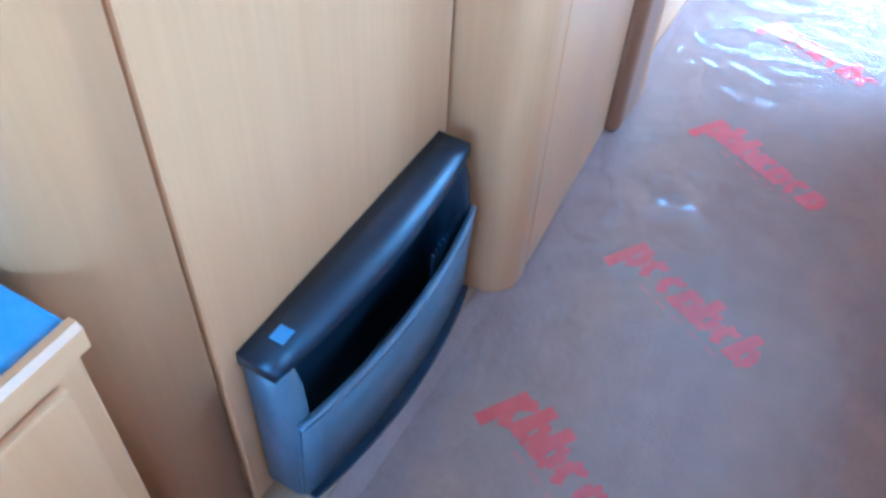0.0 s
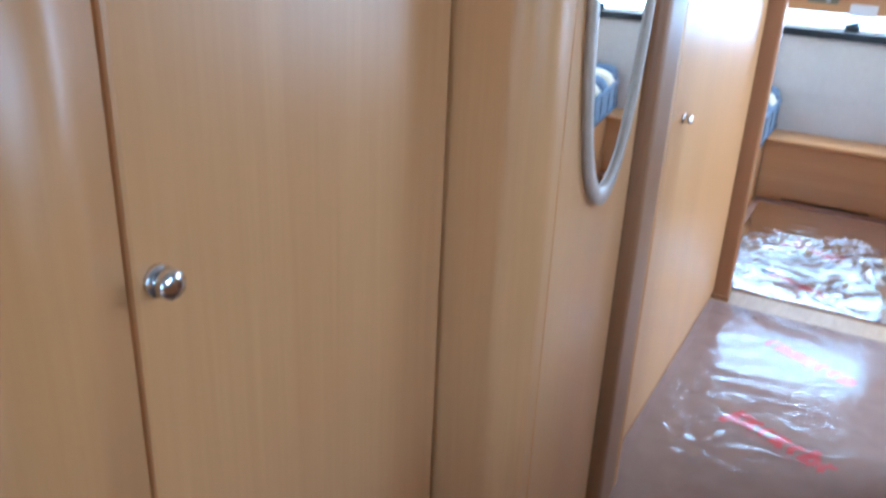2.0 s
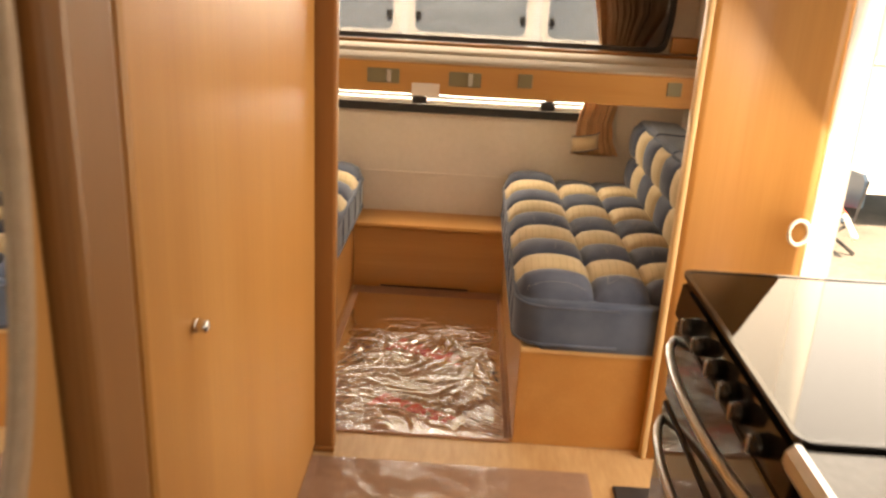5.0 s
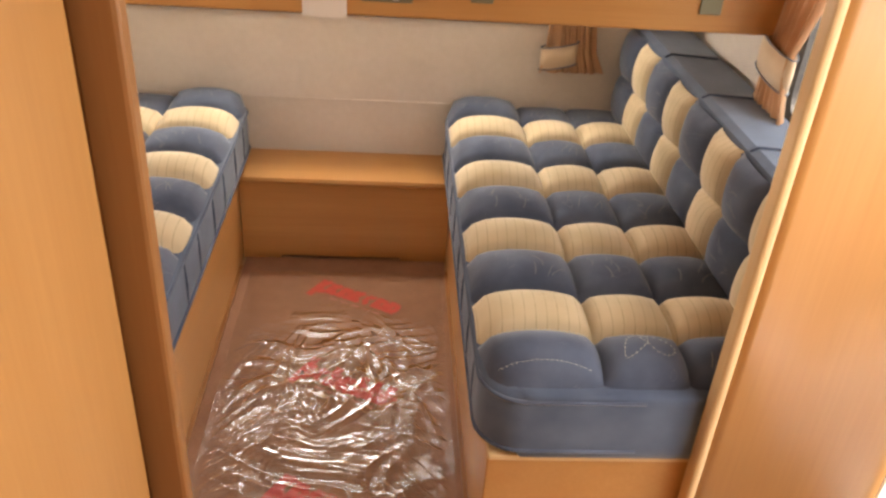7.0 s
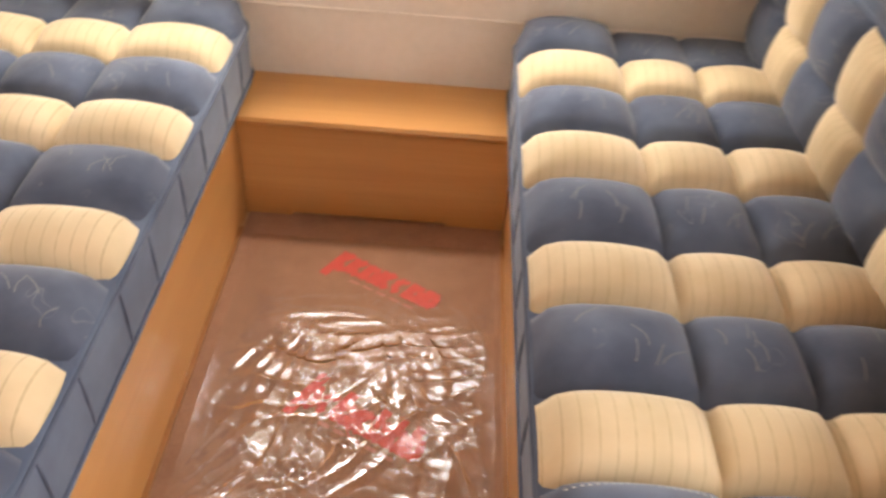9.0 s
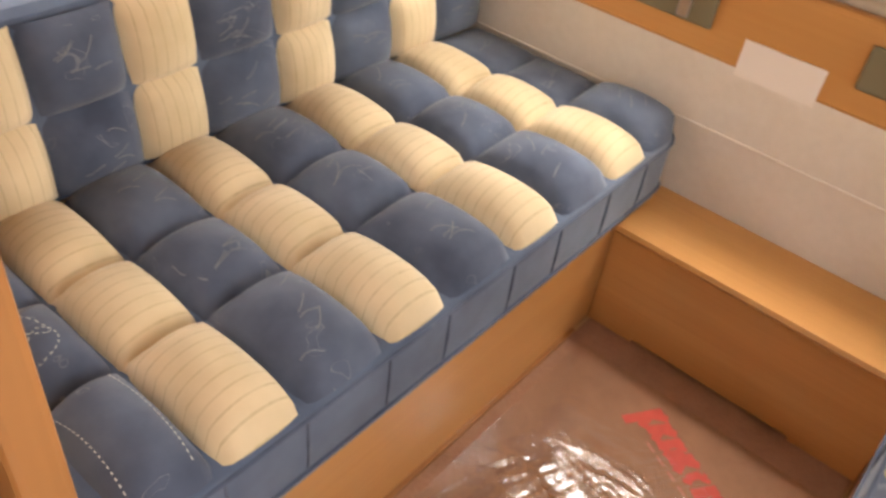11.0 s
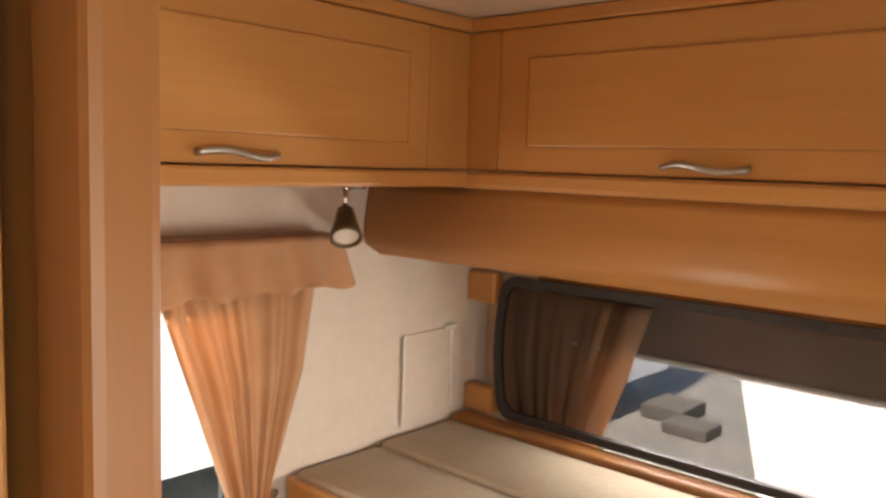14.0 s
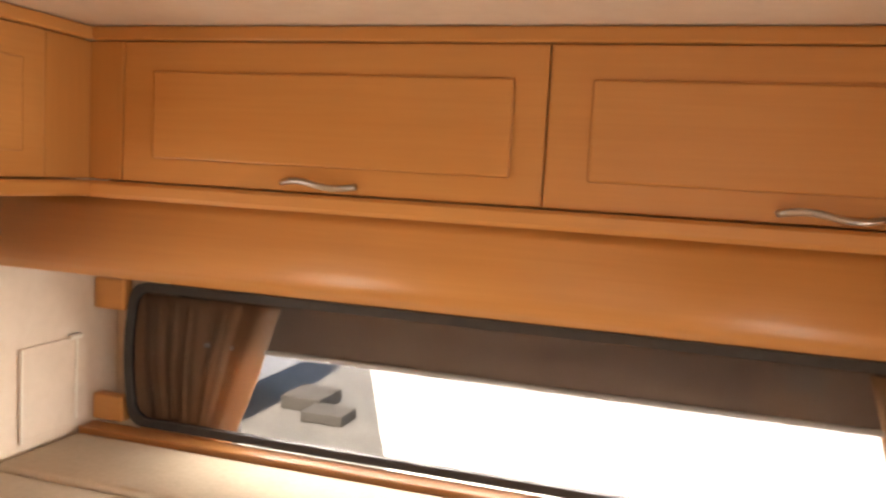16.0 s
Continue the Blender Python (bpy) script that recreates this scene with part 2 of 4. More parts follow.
lid_glass = tinted_glass("dark_glass_lid", (0.22, 0.20, 0.19), 0.30, 0.02)
mirror_glass = material("silvered_mirror", (0.86, 0.87, 0.88), 0.015, 1.0)
mirror_rim = mottled("taupe_mirror_rim", (0.34, 0.24, 0.17), (0.46, 0.34, 0.25), 9.0, 0.45, 0.04)
film_smooth = clear_film("clear_floor_film", 0.12, 0.15, 0.55, 14.0, 0.065)
film_creased = clear_film("creased_floor_film", 0.12, 0.08, 0.16, 60.0, 0.105)
red_print = mottled("red_print", (0.50, 0.035, 0.025), (0.68, 0.07, 0.05), 60.0, 0.5, 0.0)
red_faint = mottled("faint_red_print", (0.42, 0.14, 0.10), (0.52, 0.20, 0.15), 60.0, 0.5, 0.0)
asphalt = mottled("grey_gravel_ground", (0.10, 0.10, 0.095), (0.20, 0.19, 0.175), 3.0, 0.95, 0.6, bump_dist=0.02)
pane_grey = mottled("grey_acrylic_pane", (0.20, 0.24, 0.28), (0.30, 0.34, 0.38), 1.5, 0.12, 0.0)
amber = material("amber_lens", (0.75, 0.22, 0.02), 0.2)
navy_plastic = mottled("dark_blue_plastic", (0.02, 0.045, 0.08), (0.035, 0.07, 0.11), 8.0, 0.4, 0.05)
paper = material("paper_label", (0.70, 0.62, 0.55), 0.7)
lamp_brown = mottled("bronze_lacquer", (0.10, 0.075, 0.045), (0.16, 0.12, 0.075), 20.0, 0.35, 0.03, metal=0.5)
lamp_lens = material("lamp_glass", (0.72, 0.70, 0.66), 0.15)

# ---- mesh helpers ----


def part(name, bm, mat, parent=None, label="", smooth=False):
    """Link a bmesh as one mesh object, as a thing or under its parent."""
    me = bpy.data.meshes.new(name)
    bmesh.ops.recalc_face_normals(bm, faces=bm.faces)
    bm.to_mesh(me)
    bm.free()
    me.materials.append(mat)
    if smooth:
        for p in me.polygons:
            p.use_smooth = True
    ob = new(name, me)
    if parent:
        ob.parent = parent
        ob.matrix_parent_inverse = parent.matrix_world.inverted()
    if label:
        ob["label"] = label
    return ob


def thing(name, base, label, category, group="", kind=""):
    e = new(name)
    e.empty_display_size = 0.05
    e.matrix_world = Matrix.Translation(base)
    bpy.context.view_layer.update()
    return tagged(e, label, category, group, kind)


def box(x0, x1, y0, y1, z0, z1, bevel=0.0, bm=None, segments=2):
    own = bmesh.new()
    bmesh.ops.create_cube(own, size=1.0, matrix=Matrix.Translation(((x0 + x1) / 2, (y0 + y1) / 2, (z0 + z1) / 2)) @ Matrix.Diagonal((x1 - x0, y1 - y0, z1 - z0, 1)))
    if bevel:
        bmesh.ops.bevel(own, geom=own.edges[:], offset=bevel, segments=segments, affect="EDGES", profile=0.5)
    if bm is None:
        return own
    me = bpy.data.meshes.new("tmp")
    own.to_mesh(me)
    own.free()
    bm.from_mesh(me)
    bpy.data.meshes.remove(me)
    return bm


def cylinder(a, b, r, n=16, r2=None, bm=None):
    own = bm or bmesh.new()
    a, b = Vector(a), Vector(b)
    m = Matrix.Translation((a + b) / 2) @ (b - a).to_track_quat("Z", "Y").to_matrix().to_4x4()
    bmesh.ops.create_cone(own, cap_ends=True, segments=n, radius1=r, radius2=r if r2 is None else r2, depth=(b - a).length, matrix=m)
    return own


def tube(points, r, n=8, closed=False, bm=None):
    """A round bar along points."""
    own = bm or bmesh.new()
    pts = [Vector(p) for p in points]
    rings = []
    for k, p in enumerate(pts):
        if closed:
            d = pts[(k + 1) % len(pts)] - pts[k - 1]
        else:
            d = pts[min(k + 1, len(pts) - 1)] - pts[max(k - 1, 0)]
        q = d.to_track_quat("Z", "Y")
        rings.append([own.verts.new(p + q @ Vector((r * math.cos(a), r * math.sin(a), 0))) for a in (2 * math.pi * j / n for j in range(n))])
    for k in range(len(rings) if closed else len(rings) - 1):
        u, w = rings[k], rings[(k + 1) % len(rings)]
        for j in range(n):
            own.faces.new((u[j], u[(j + 1) % n], w[(j + 1) % n], w[j]))
    if not closed:
        own.faces.new(rings[0][::-1])
        own.faces.new(rings[-1])
    return own


def prism(profile, axis, lo, hi):
    """A profile of 2D points pushed along an axis. For 'x' the points are (y, z), for 'y' (x, z), for 'z' (x, y)."""
    own = bmesh.new()

    def at(p, v):
        return {"x": (v, p[0], p[1]), "y": (p[0], v, p[1]), "z": (p[0], p[1], v)}[axis]
    a = [own.verts.new(at(p, lo)) for p in profile]
    b = [own.verts.new(at(p, hi)) for p in profile]
    n = len(a)
    own.faces.new(a)
    own.faces.new(b[::-1])
    for k in range(n):
        own.faces.new((a[k], b[k], b[(k + 1) % n], a[(k + 1) % n]))
    return own


def rounded(u0, u1, v0, v1, r, n=6):
    """The outline of a rounded rectangle."""
    out = []
    for cu, cv, a0 in ((u1 - r, v1 - r, 0), (u0 + r, v1 - r, 90), (u0 + r, v0 + r, 180), (u1 - r, v0 + r, 270)):
        for k in range(n + 1):
            a = radians(a0 + 90 * k / n)
            out.append((cu + r * math.cos(a), cv + r * math.sin(a)))
    return out


def ring_frame(axis, outer, inner, lo, hi):
    """A frame between two outlines of as many points, pushed along an axis."""
    own = bmesh.new()

    def at(p, v):
        return {"x": (v, p[0], p[1]), "y": (p[0], v, p[1]), "z": (p[0], p[1], v)}[axis]
    loops = [[own.verts.new(at(p, v)) for p in o] for o, v in ((outer, lo), (outer, hi), (inner, hi), (inner, lo))]
    n = len(outer)
    for k in range(4):
        a, b = loops[k], loops[(k + 1) % 4]
        for j in range(n):
            own.faces.new((a[j], a[(j + 1) % n], b[(j + 1) % n], b[j]))
    return own


def wall_with_openings(axis, lo, hi, u0, u1, z0, z1, openings):
    """A wall slab with rectangular openings (u0, u1, z0, z1)."""
    bm = bmesh.new()
    us = sorted({u0, u1, *(o[0] for o in openings), *(o[1] for o in openings)})
    zs = sorted({z0, z1, *(o[2] for o in openings), *(o[3] for o in openings)})
    for a, b in zip(us, us[1:]):
        for c, d in zip(zs, zs[1:]):
            if any(o[0] <= a and b <= o[1] and o[2] <= c and d <= o[3] for o in openings):
                continue
            if axis == "x":
                box(lo, hi, a, b, c, d, bm=bm)
            else:
                box(a, b, lo, hi, c, d, bm=bm)
    bmesh.ops.remove_doubles(bm, verts=bm.verts, dist=0.0005)
    return bm


# ---- setting ----
WT = 0.045
WIN_L = (3.47, 4.11, 0.86, 1.52)
WIN_R = (3.52, 4.22, 0.74, 1.48)
DOOR_R = (2.68, 3.43, -0.02, 1.86)
# unseen kitchen opening, added and placed to light the left cabinets
WIN_K = (0.38, 1.32, 1.08, 1.56)
WIN_E = (-0.02, 1.58, 0.80, 1.33)
# unseen rear opening, added to let the fill lamp in
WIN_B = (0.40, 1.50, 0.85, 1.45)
tagged(part("wall_left", wall_with_openings("x", XL - WT, XL, YB, YE, -0.1, ZC + 0.05, [WIN_L]), wall_cloth), "cream boarded caravan side wall", "wall", kind="structure")
tagged(part("wall_right", wall_with_openings("x", XR, XR + WT, YB, YE, -0.1, ZC + 0.05, [WIN_R, DOOR_R, WIN_K]), wall_cloth), "cream boarded caravan side wall with entrance opening", "wall", kind="structure")
tagged(part("wall_end", wall_with_openings("y", YE, YE + WT, XL - WT, XR + WT, -0.1, ZC + 0.05, [WIN_E]), wall_cloth), "cream boarded end wall behind the bunk", "wall", kind="structure")
tagged(part("wall_rear", wall_with_openings("y", YB - WT, YB, XL - WT, XR + WT, -0.1, ZC + 0.05, [WIN_B]), wall_cloth), "cream boarded rear wall", "wall", kind="structure")
tagged(part("ceiling", box(XL, XR, YB, YE, ZC, ZC + 0.05), ceiling_board), "cream boarded caravan ceiling", "ceiling", kind="structure")
tagged(part("floor", box(XL - WT, XR + WT, YB - WT, YE + WT, -0.14, 0.0), floor_vinyl), "light wood-look vinyl floor", "floor", kind="structure")
tagged(part("ground", box(-300, 300, -300, 300, GROUND - 0.5, GROUND), asphalt), "grey gravel yard around the caravan", "ground", kind="structure")


def caravan_window(name, axis, wall, outside, win, label, group, rails=False):
    """A hinged acrylic caravan window with a black rubber seal."""
    u0, u1, z0, z1 = win
    s = 1 if outside > wall else -1
    w = thing(name, (wall, (u0 + u1) / 2, z0) if axis == "x" else ((u0 + u1) / 2, wall, z0), label, "window", group, "structure")
    out, inn = rounded(u0 - 0.025, u1 + 0.025, z0 - 0.025, z1 + 0.025, 0.09), rounded(u0 + 0.012, u1 - 0.012, z0 + 0.012, z1 - 0.012, 0.07)
    lo, hi = sorted((wall - s * 0.012, wall + s * 0.012))
    part("rubber_seal", ring_frame(axis, out, inn, lo, hi), black_rubber, w)
    mid = wall + s * 0.03
    part("window_frame", ring_frame(axis, rounded(u0, u1, z0, z1, 0.08), rounded(u0 + 0.03, u1 - 0.03, z0 + 0.03, z1 - 0.03, 0.06), *sorted((mid - 0.008, mid + 0.008))), black_rubber if not rails else grey_seal, w)
    pane = part("pane", prism(rounded(u0 + 0.02, u1 - 0.02, z0 + 0.02, z1 - 0.02, 0.06), axis, *sorted((wall + s * 0.039, wall + s * 0.043))), window_acrylic, w)
    pane.visible_shadow = False
    return w


caravan_window("window_1", "x", XL, XL - WT, WIN_L, "hinged acrylic side window with black rubber seal", "caravan windows")
caravan_window("window_2", "x", XR, XR + WT, WIN_R, "hinged acrylic side window with black rubber seal", "caravan windows")
win_end = caravan_window("window_3", "y", YE, YE + WT, WIN_E, "wide acrylic end window with aluminium rail and black latches", "caravan windows", True)
part("lower_rail", box(0.02, 1.54, 4.865, 4.885, 0.815, 0.835, 0.004), white_plastic, win_end)
part("lower_rail", box(0.02, 1.54, 4.872, 4.888, 0.842, 0.855, 0.003), steel, win_end)
for x in (0.20, 0.755, 1.32):
    la = part("latch", box(x - 0.032, x + 0.032, 4.850, 4.874, 0.818, 0.850, 0.006), black_rubber, win_end)
    part("lever", cylinder((x - 0.03, 4.856, 0.846), (x + 0.025, 4.845, 0.862), 0.008, 10), black_rubber, la)

# unseen window, added around the kitchen fill lamp's opening
caravan_window("window_4", "x", XR, XR + WT, WIN_K, "unseen acrylic kitchen window with black rubber seal, added for fill light", "caravan windows")

# unseen window, added around the rear fill lamp's opening
caravan_window("window_5", "y", YB, YB - WT, WIN_B, "unseen acrylic rear window with black rubber seal, added for fill light", "caravan windows")

# entrance opening: white jambs with grey seal
door_frame = thing("door_1", (XR, 3.05, 0.0), "white entrance door frame with grey seal", "door frame", kind="structure")
for y0, y1 in ((DOOR_R[0], DOOR_R[0] + 0.05), (DOOR_R[1] - 0.05, DOOR_R[1])):
    part("jamb", box(XR - 0.012, XR + WT + 0.012, y0, y1, 0.0, DOOR_R[3], 0.004), white_plastic, door_frame)
    part("seal", box(XR + 0.058, XR + 0.070, y0 + 0.012, y1 - 0.012, 0.02, DOOR_R[3] - 0.02, 0.003), grey_seal, door_frame)
part("head", box(XR - 0.012, XR + WT + 0.012, DOOR_R[0] + 0.05, DOOR_R[1] - 0.05, DOOR_R[3] - 0.05, DOOR_R[3], 0.004), white_plastic, door_frame)
part("threshold", box(XR - 0.03, XR + WT + 0.012, DOOR_R[0] + 0.05, DOOR_R[1] - 0.05, 0.001, 0.018, 0.004), steel, door_frame)

tagged(part("trim", box(XL + 0.003, XR - 0.003, YE - 0.0045, YE - 0.0005, 0.492, 0.500, 0.0015), wall_cloth), "cream cover strip on the joint of the end wall", "trim", kind="structure")

# ---- wood cabinets on the left side ----
XD, XW, XM = 0.490, 0.582, 0.606   # front planes: recessed door, wardrobe, washroom door

low = thing("low_cabinet", (0.1, 0.2, 0), "low beech cabinet with blue laminate top", "cabinet")
part("carcass", box(XL + 0.005, 0.520, -0.60, 0.770, 0.0, 0.603, 0.004), wood_z, low)
part("top", box(XL + 0.005, 0.522, -0.60, 0.772, 0.604, 0.633, 0.003), blue_top, low, "blue laminate top")
part("edge_strip", prism([(0.523, 0.606), (0.531, 0.606), (0.536, 0.611), (0.536, 0.633), (0.531, 0.638), (0.523, 0.638)], "y", -0.60, 0.773), wood_y, low)
part("front_door", box(0.5205, 0.532, -0.30, 0.745, 0.05, 0.585, 0.004), wood_z, low)

tall = thing("tall_cabinet", (0.1, 1.1, 0), "tall beech cabinet with round chrome knob and hung waste bin", "cabinet")
part("carcass", box(XL + 0.005, XD - 0.086, 0.776, 1.436, 0.0, ZC - 0.003, 0.003), wood_z, tall)
part("carcass_front", box(XD - 0.085, XD - 0.020, 0.905, 1.436, 0.0, ZC - 0.003), wood_z, tall)
stile = [(XD - 0.085 + 0.085 * math.sin(radians(a)), 0.859 - 0.083 * math.cos(radians(a))) for a in range(0, 91, 6)]
part("stile", prism(stile + [(XD, 0.904), (XD - 0.085, 0.904)], "z", 0.0, ZC - 0.004), wood_z, tall, "rounded corner stile", True)
tdoor = part("door", box(XD - 0.018, XD, 0.911, 1.428, 0.03, 1.95, 0.005), wood_z, tall)


def knob(base, direction, parent, r=0.021):
    d = Vector(direction)
    b = Vector(base)
    k = part("knob", cylinder(b, b + d * 0.006, r * 1.05, 20), chrome, parent, "round chrome knob", True)
    bm = bmesh.new()
    prof = [(0.0, 0.010), (0.006, 0.009), (0.009, 0.010), (0.011, r), (0.019, r), (0.022, r * 0.86), (0.0235, r * 0.4), (0.0238, 0.0005)]
    q = d.to_track_quat("Z", "Y")
    rings = [[bm.verts.new(b + q @ Vector((rr * math.cos(a), rr * math.sin(a), h))) for a in (2 * math.pi * j / 20 for j in range(20))] for h, rr in prof]
    for u, w in zip(rings, rings[1:]):
        for j in range(20):
            bm.faces.new((u[j], u[(j + 1) % 20], w[(j + 1) % 20], w[j]))
    part("cap", bm, chrome, k, "", True)


knob((XD, 0.935, 0.991), (1, 0, 0), tdoor, 0.0135)

# waste bin on the tall cabinet's door
bin_ = thing("waste_bin", (XD, 1.16, 0.06), "black and grey plastic waste bin hung on the cabinet door", "bin")


def bow(u, depth):
    return depth * (0.74 + 0.26 * (1 - (2 * u - 1) ** 2))


def bowed_strip(y0, y1, d0, d1, z0, z1, d2=None, d3=None, n=14):
    """A bowed band from depth d0 to d1 between two heights; d2, d3: the depths at the top."""
    bm = bmesh.new()
    d2, d3 = d0 if d2 is None else d2, d1 if d3 is None else d3
    rows = []
    for k in range(n + 1):
        u = k / n
        y = y0 + (y1 - y0) * u
        rows.append([bm.verts.new((XD + bow(u, d) if d > 0.012 else XD + d, y, z)) for d, z in ((d0, z0), (d1, z0), (d3, z1), (d2, z1))])
    for a, b in zip(rows, rows[1:]):
        for j in range(4):
            bm.faces.new((a[j], a[(j + 1) % 4], b[(j + 1) % 4], b[j]))
    bm.faces.new(rows[0][::-1])
    bm.faces.new(rows[-1])
    return bm


part("back_plate", box(XD + 0.001, XD + 0.010, 0.977, 1.361, 0.06, 0.3395, 0.003), bin_black, bin_)
part("rim", bowed_strip(0.940, 1.400, 0.001, 0.072, 0.342, 0.364), bin_black, bin_, "black moulded top rim", True)
part("front_panel", bowed_strip(0.949, 1.391, 0.082, 0.090, 0.06, 0.246, 0.092, 0.101), bin_grey, bin_, "grey bowed front", True)
part("front_lip", bowed_strip(0.946, 1.394, 0.091, 0.104, 0.245, 0.253), bin_grey, bin_, "", True)
part("bottom", bowed_strip(0.950, 1.390, 0.006, 0.104, 0.058, 0.066), bin_black, bin_)
for y0, y1 in ((0.942, 0.976), (1.366, 1.396)):
    cheek = prism([(XD + 0.001, 0.0605), (XD + 0.060, 0.0605), (XD + 0.068, 0.240), (XD + 0.060, 0.300), (XD + 0.050, 0.3415), (XD + 0.001, 0.3415)], "y", y0, y1)
    bmesh.ops.bevel(cheek, geom=[e for e in cheek.edges if abs(e.verts[0].co.y - e.verts[1].co.y) < 1e-6], offset=0.004, segments=2, affect="EDGES")
    part("side_panel", cheek, bin_grey if y0 < 1 else bin_black, bin_, "moulded cheek", True)
part("sticker", box(XD + 0.020, XD + 0.040, 0.975, 0.998, 0.3645, 0.3655), blue_top, bin_, "small pale blue sticker")
for k in range(9):
    y = 1.265 + k * 0.012
    u = (y - 0.945) / 0.44
    part("rib", box(XD + bow(u, 0.080) - 0.006, XD + bow(u, 0.080) - 0.001, y, y + 0.004, 0.10, 0.258), bin_black, bin_)

# washroom front with oval mirror
wash = thing("washroom_unit", (0.1, 1.75, 0), "beech washroom front with oval mirror door", "cabinet")
prof = [(XL + 0.005, 1.440), (XM - 0.044, 1.440)] + [(XM - 0.044 + 0.055 * math.sin(radians(a)), 1.495 - 0.055 * math.cos(radians(a))) for a in range(5, 91, 5)] + [(XM + 0.011, 1.5185), (XM - 0.006, 1.519), (XM - 0.034, 1.968), (XL + 0.005, 1.968)]
part("carcass", prism(prof, "z", 0.0, ZC - 0.003), wood_z, wash)


def ajar(bm, slope=0.0577, yc=1.722):
    """Turn the washroom door's front a little, its far side set back."""
    for v in bm.verts:
        v.co.x -= slope * (v.co.y - yc)
    return bm


wdoor = part("door", ajar(box(XM - 0.011, XM, 1.520, 1.966, 0.02, 1.92, 0.003)), wood_z, wash)


def ellipse(cy, cz, a, b, n=64):
    return [(cy + a * math.copysign(abs(math.cos(t)) ** 0.92, math.cos(t)), cz + b * math.copysign(abs(math.sin(t)) ** 0.92, math.sin(t))) for t in (2 * math.pi * k / n for k in range(n))]


mir = part("mirror", ajar(prism(ellipse(1.746, 1.375, 0.177, 0.500), "x", XM + 0.001, XM + 0.005)), mirror_glass, wash, "oval mirror")
part("mirror_frame", ajar(ring_frame("x", ellipse(1.746, 1.375, 0.197, 0.526), ellipse(1.746, 1.375, 0.174, 0.497), XM + 0.001, XM + 0.012)), mirror_rim, mir, "taupe oval frame", True)
part("jamb_strip", box(XW - 0.035, XM + 0.014, 1.972, 2.112, 0.0, ZC - 0.004, 0.026, None, 5), wood_jamb, wash, "darker door jamb strip")
part("jamb_strip", box(XW - 0.02, XM + 0.010, 2.116, 2.150, 0.0, ZC - 0.004, 0.012), wood_z, wash)

ward = thing("wardrobe", (0.1, 2.7, 0), "tall beech wardrobe with small chrome knob", "wardrobe")
part("carcass", box(XL + 0.005, XW - 0.018, 2.161, 3.352, 0.0, ZC - 0.003, 0.003), wood_z, ward)
wd = part("door", box(XW - 0.017, XW, 2.164, 3.340, 0.035, 1.95, 0.006), wood_z, ward)
knob((XW, 2.378, 0.862), (1, 0, 0), wd, 0.0105)
part("plinth", box(XW - 0.017, XW - 0.006, 2.164, 3.340, 0.0, 0.030), wood_dark, ward)

pl = thing("partition_left", (0.1, 3.37, 0), "beech partition panel with rounded end post", "partition", kind="structure")
part("panel", box(XL + 0.002, 0.565, 3.369, 3.400, 0.0, ZC - 0.002), wood_z, pl)
part("end_post", box(0.566, 0.634, 3.364, 3.404, 0.0, ZC - 0.002, 0.008), wood_dark, pl, "darker rounded end post")
part("foot_strip", box(0.560, 0.636, 3.354, 3.3635, 0.0, 0.018, 0.003), wood_dark, pl)

prt = thing("partition_right", (1.75, 3.46, 0), "beech partition panel beside the entrance door", "partition", kind="structure")
curve = [(1.585 + 0.321 * k / 16, 3.436 - 0.052 * max(0.0, (k / 16 - 0.42) / 0.58) ** 1.7) for k in range(17)]
part("panel", prism(curve + [(1.906, 3.462), (1.585, 3.462)], "z", 0.0, ZC - 0.002), wood_z, prt, "", True)
part("edge_trim", box(1.566, 1.584, 3.430, 3.468, 0.0, ZC - 0.002, 0.006), wood_edge, prt)
ringb = bmesh.new()
tube([(1.880 - 0.026 * math.cos(a), 3.376, 0.77 + 0.034 * math.sin(a)) for a in (2 * math.pi * k / 20 for k in range(20))], 0.006, 8, True, ringb)
tagged(part("hook_ring", ringb, white_plastic, None, "", True), "cream plastic door hook ring on the partition", "hook")

# ---- kitchen ----
kit = thing("kitchen_cabinet", (1.6, 1.0, 0), "beech kitchen base cabinet under a dark worktop", "cabinet")
part("carcass", box(1.395, XR - 0.003, -0.60, 2.062, 0.0, 0.872, 0.003), wood_z, kit)
for y0, y1 in ((1.465, 2.055), (0.860, 1.455), (0.255, 0.850)):
    d = part("door", box(1.376, 1.394, y0, y1, 0.09, 0.850, 0.006), wood_z, kit)
    knob((1.376, y0 + 0.05, 0.70), (-1, 0, 0), d, 0.015)
side = part("end_panel", box(1.395, XR - 0.003, 2.635, 2.655, 0.0, 0.905, 0.003), wood_z, kit)
wt = thing("worktop", (1.6, 1.0, 0.873), "glossy dark grey kitchen worktop with metal edge rail", "worktop")
part("slab", box(1.375, XR - 0.003, -0.60, 2.070, 0.873, 0.905, 0.004), worktop_grey, wt)
part("edge_rail", prism([(1.374, 0.872), (1.362, 0.876), (1.356, 0.888), (1.358, 0.902), (1.366, 0.911), (1.374, 0.911)], "y", -0.60, 2.070), steel, wt, "rounded metal edge rail")
sink = thing("sink", (1.65, 1.5, 0.905), "round stainless steel sink set into the worktop", "sink")
part("rim", ring_frame("z", [(1.66 + 0.19 * math.cos(a), 1.62 + 0.19 * math.sin(a)) for a in (2 * math.pi * k / 32 for k in range(32))], [(1.66 + 0.165 * math.cos(a), 1.62 + 0.165 * math.sin(a)) for a in (2 * math.pi * k / 32 for k in range(32))], 0.9055, 0.911), steel, sink, "", True)
part("bowl", cylinder((1.66, 1.62, 0.9052), (1.66, 1.62, 0.9075), 0.164, 32), steel, sink)

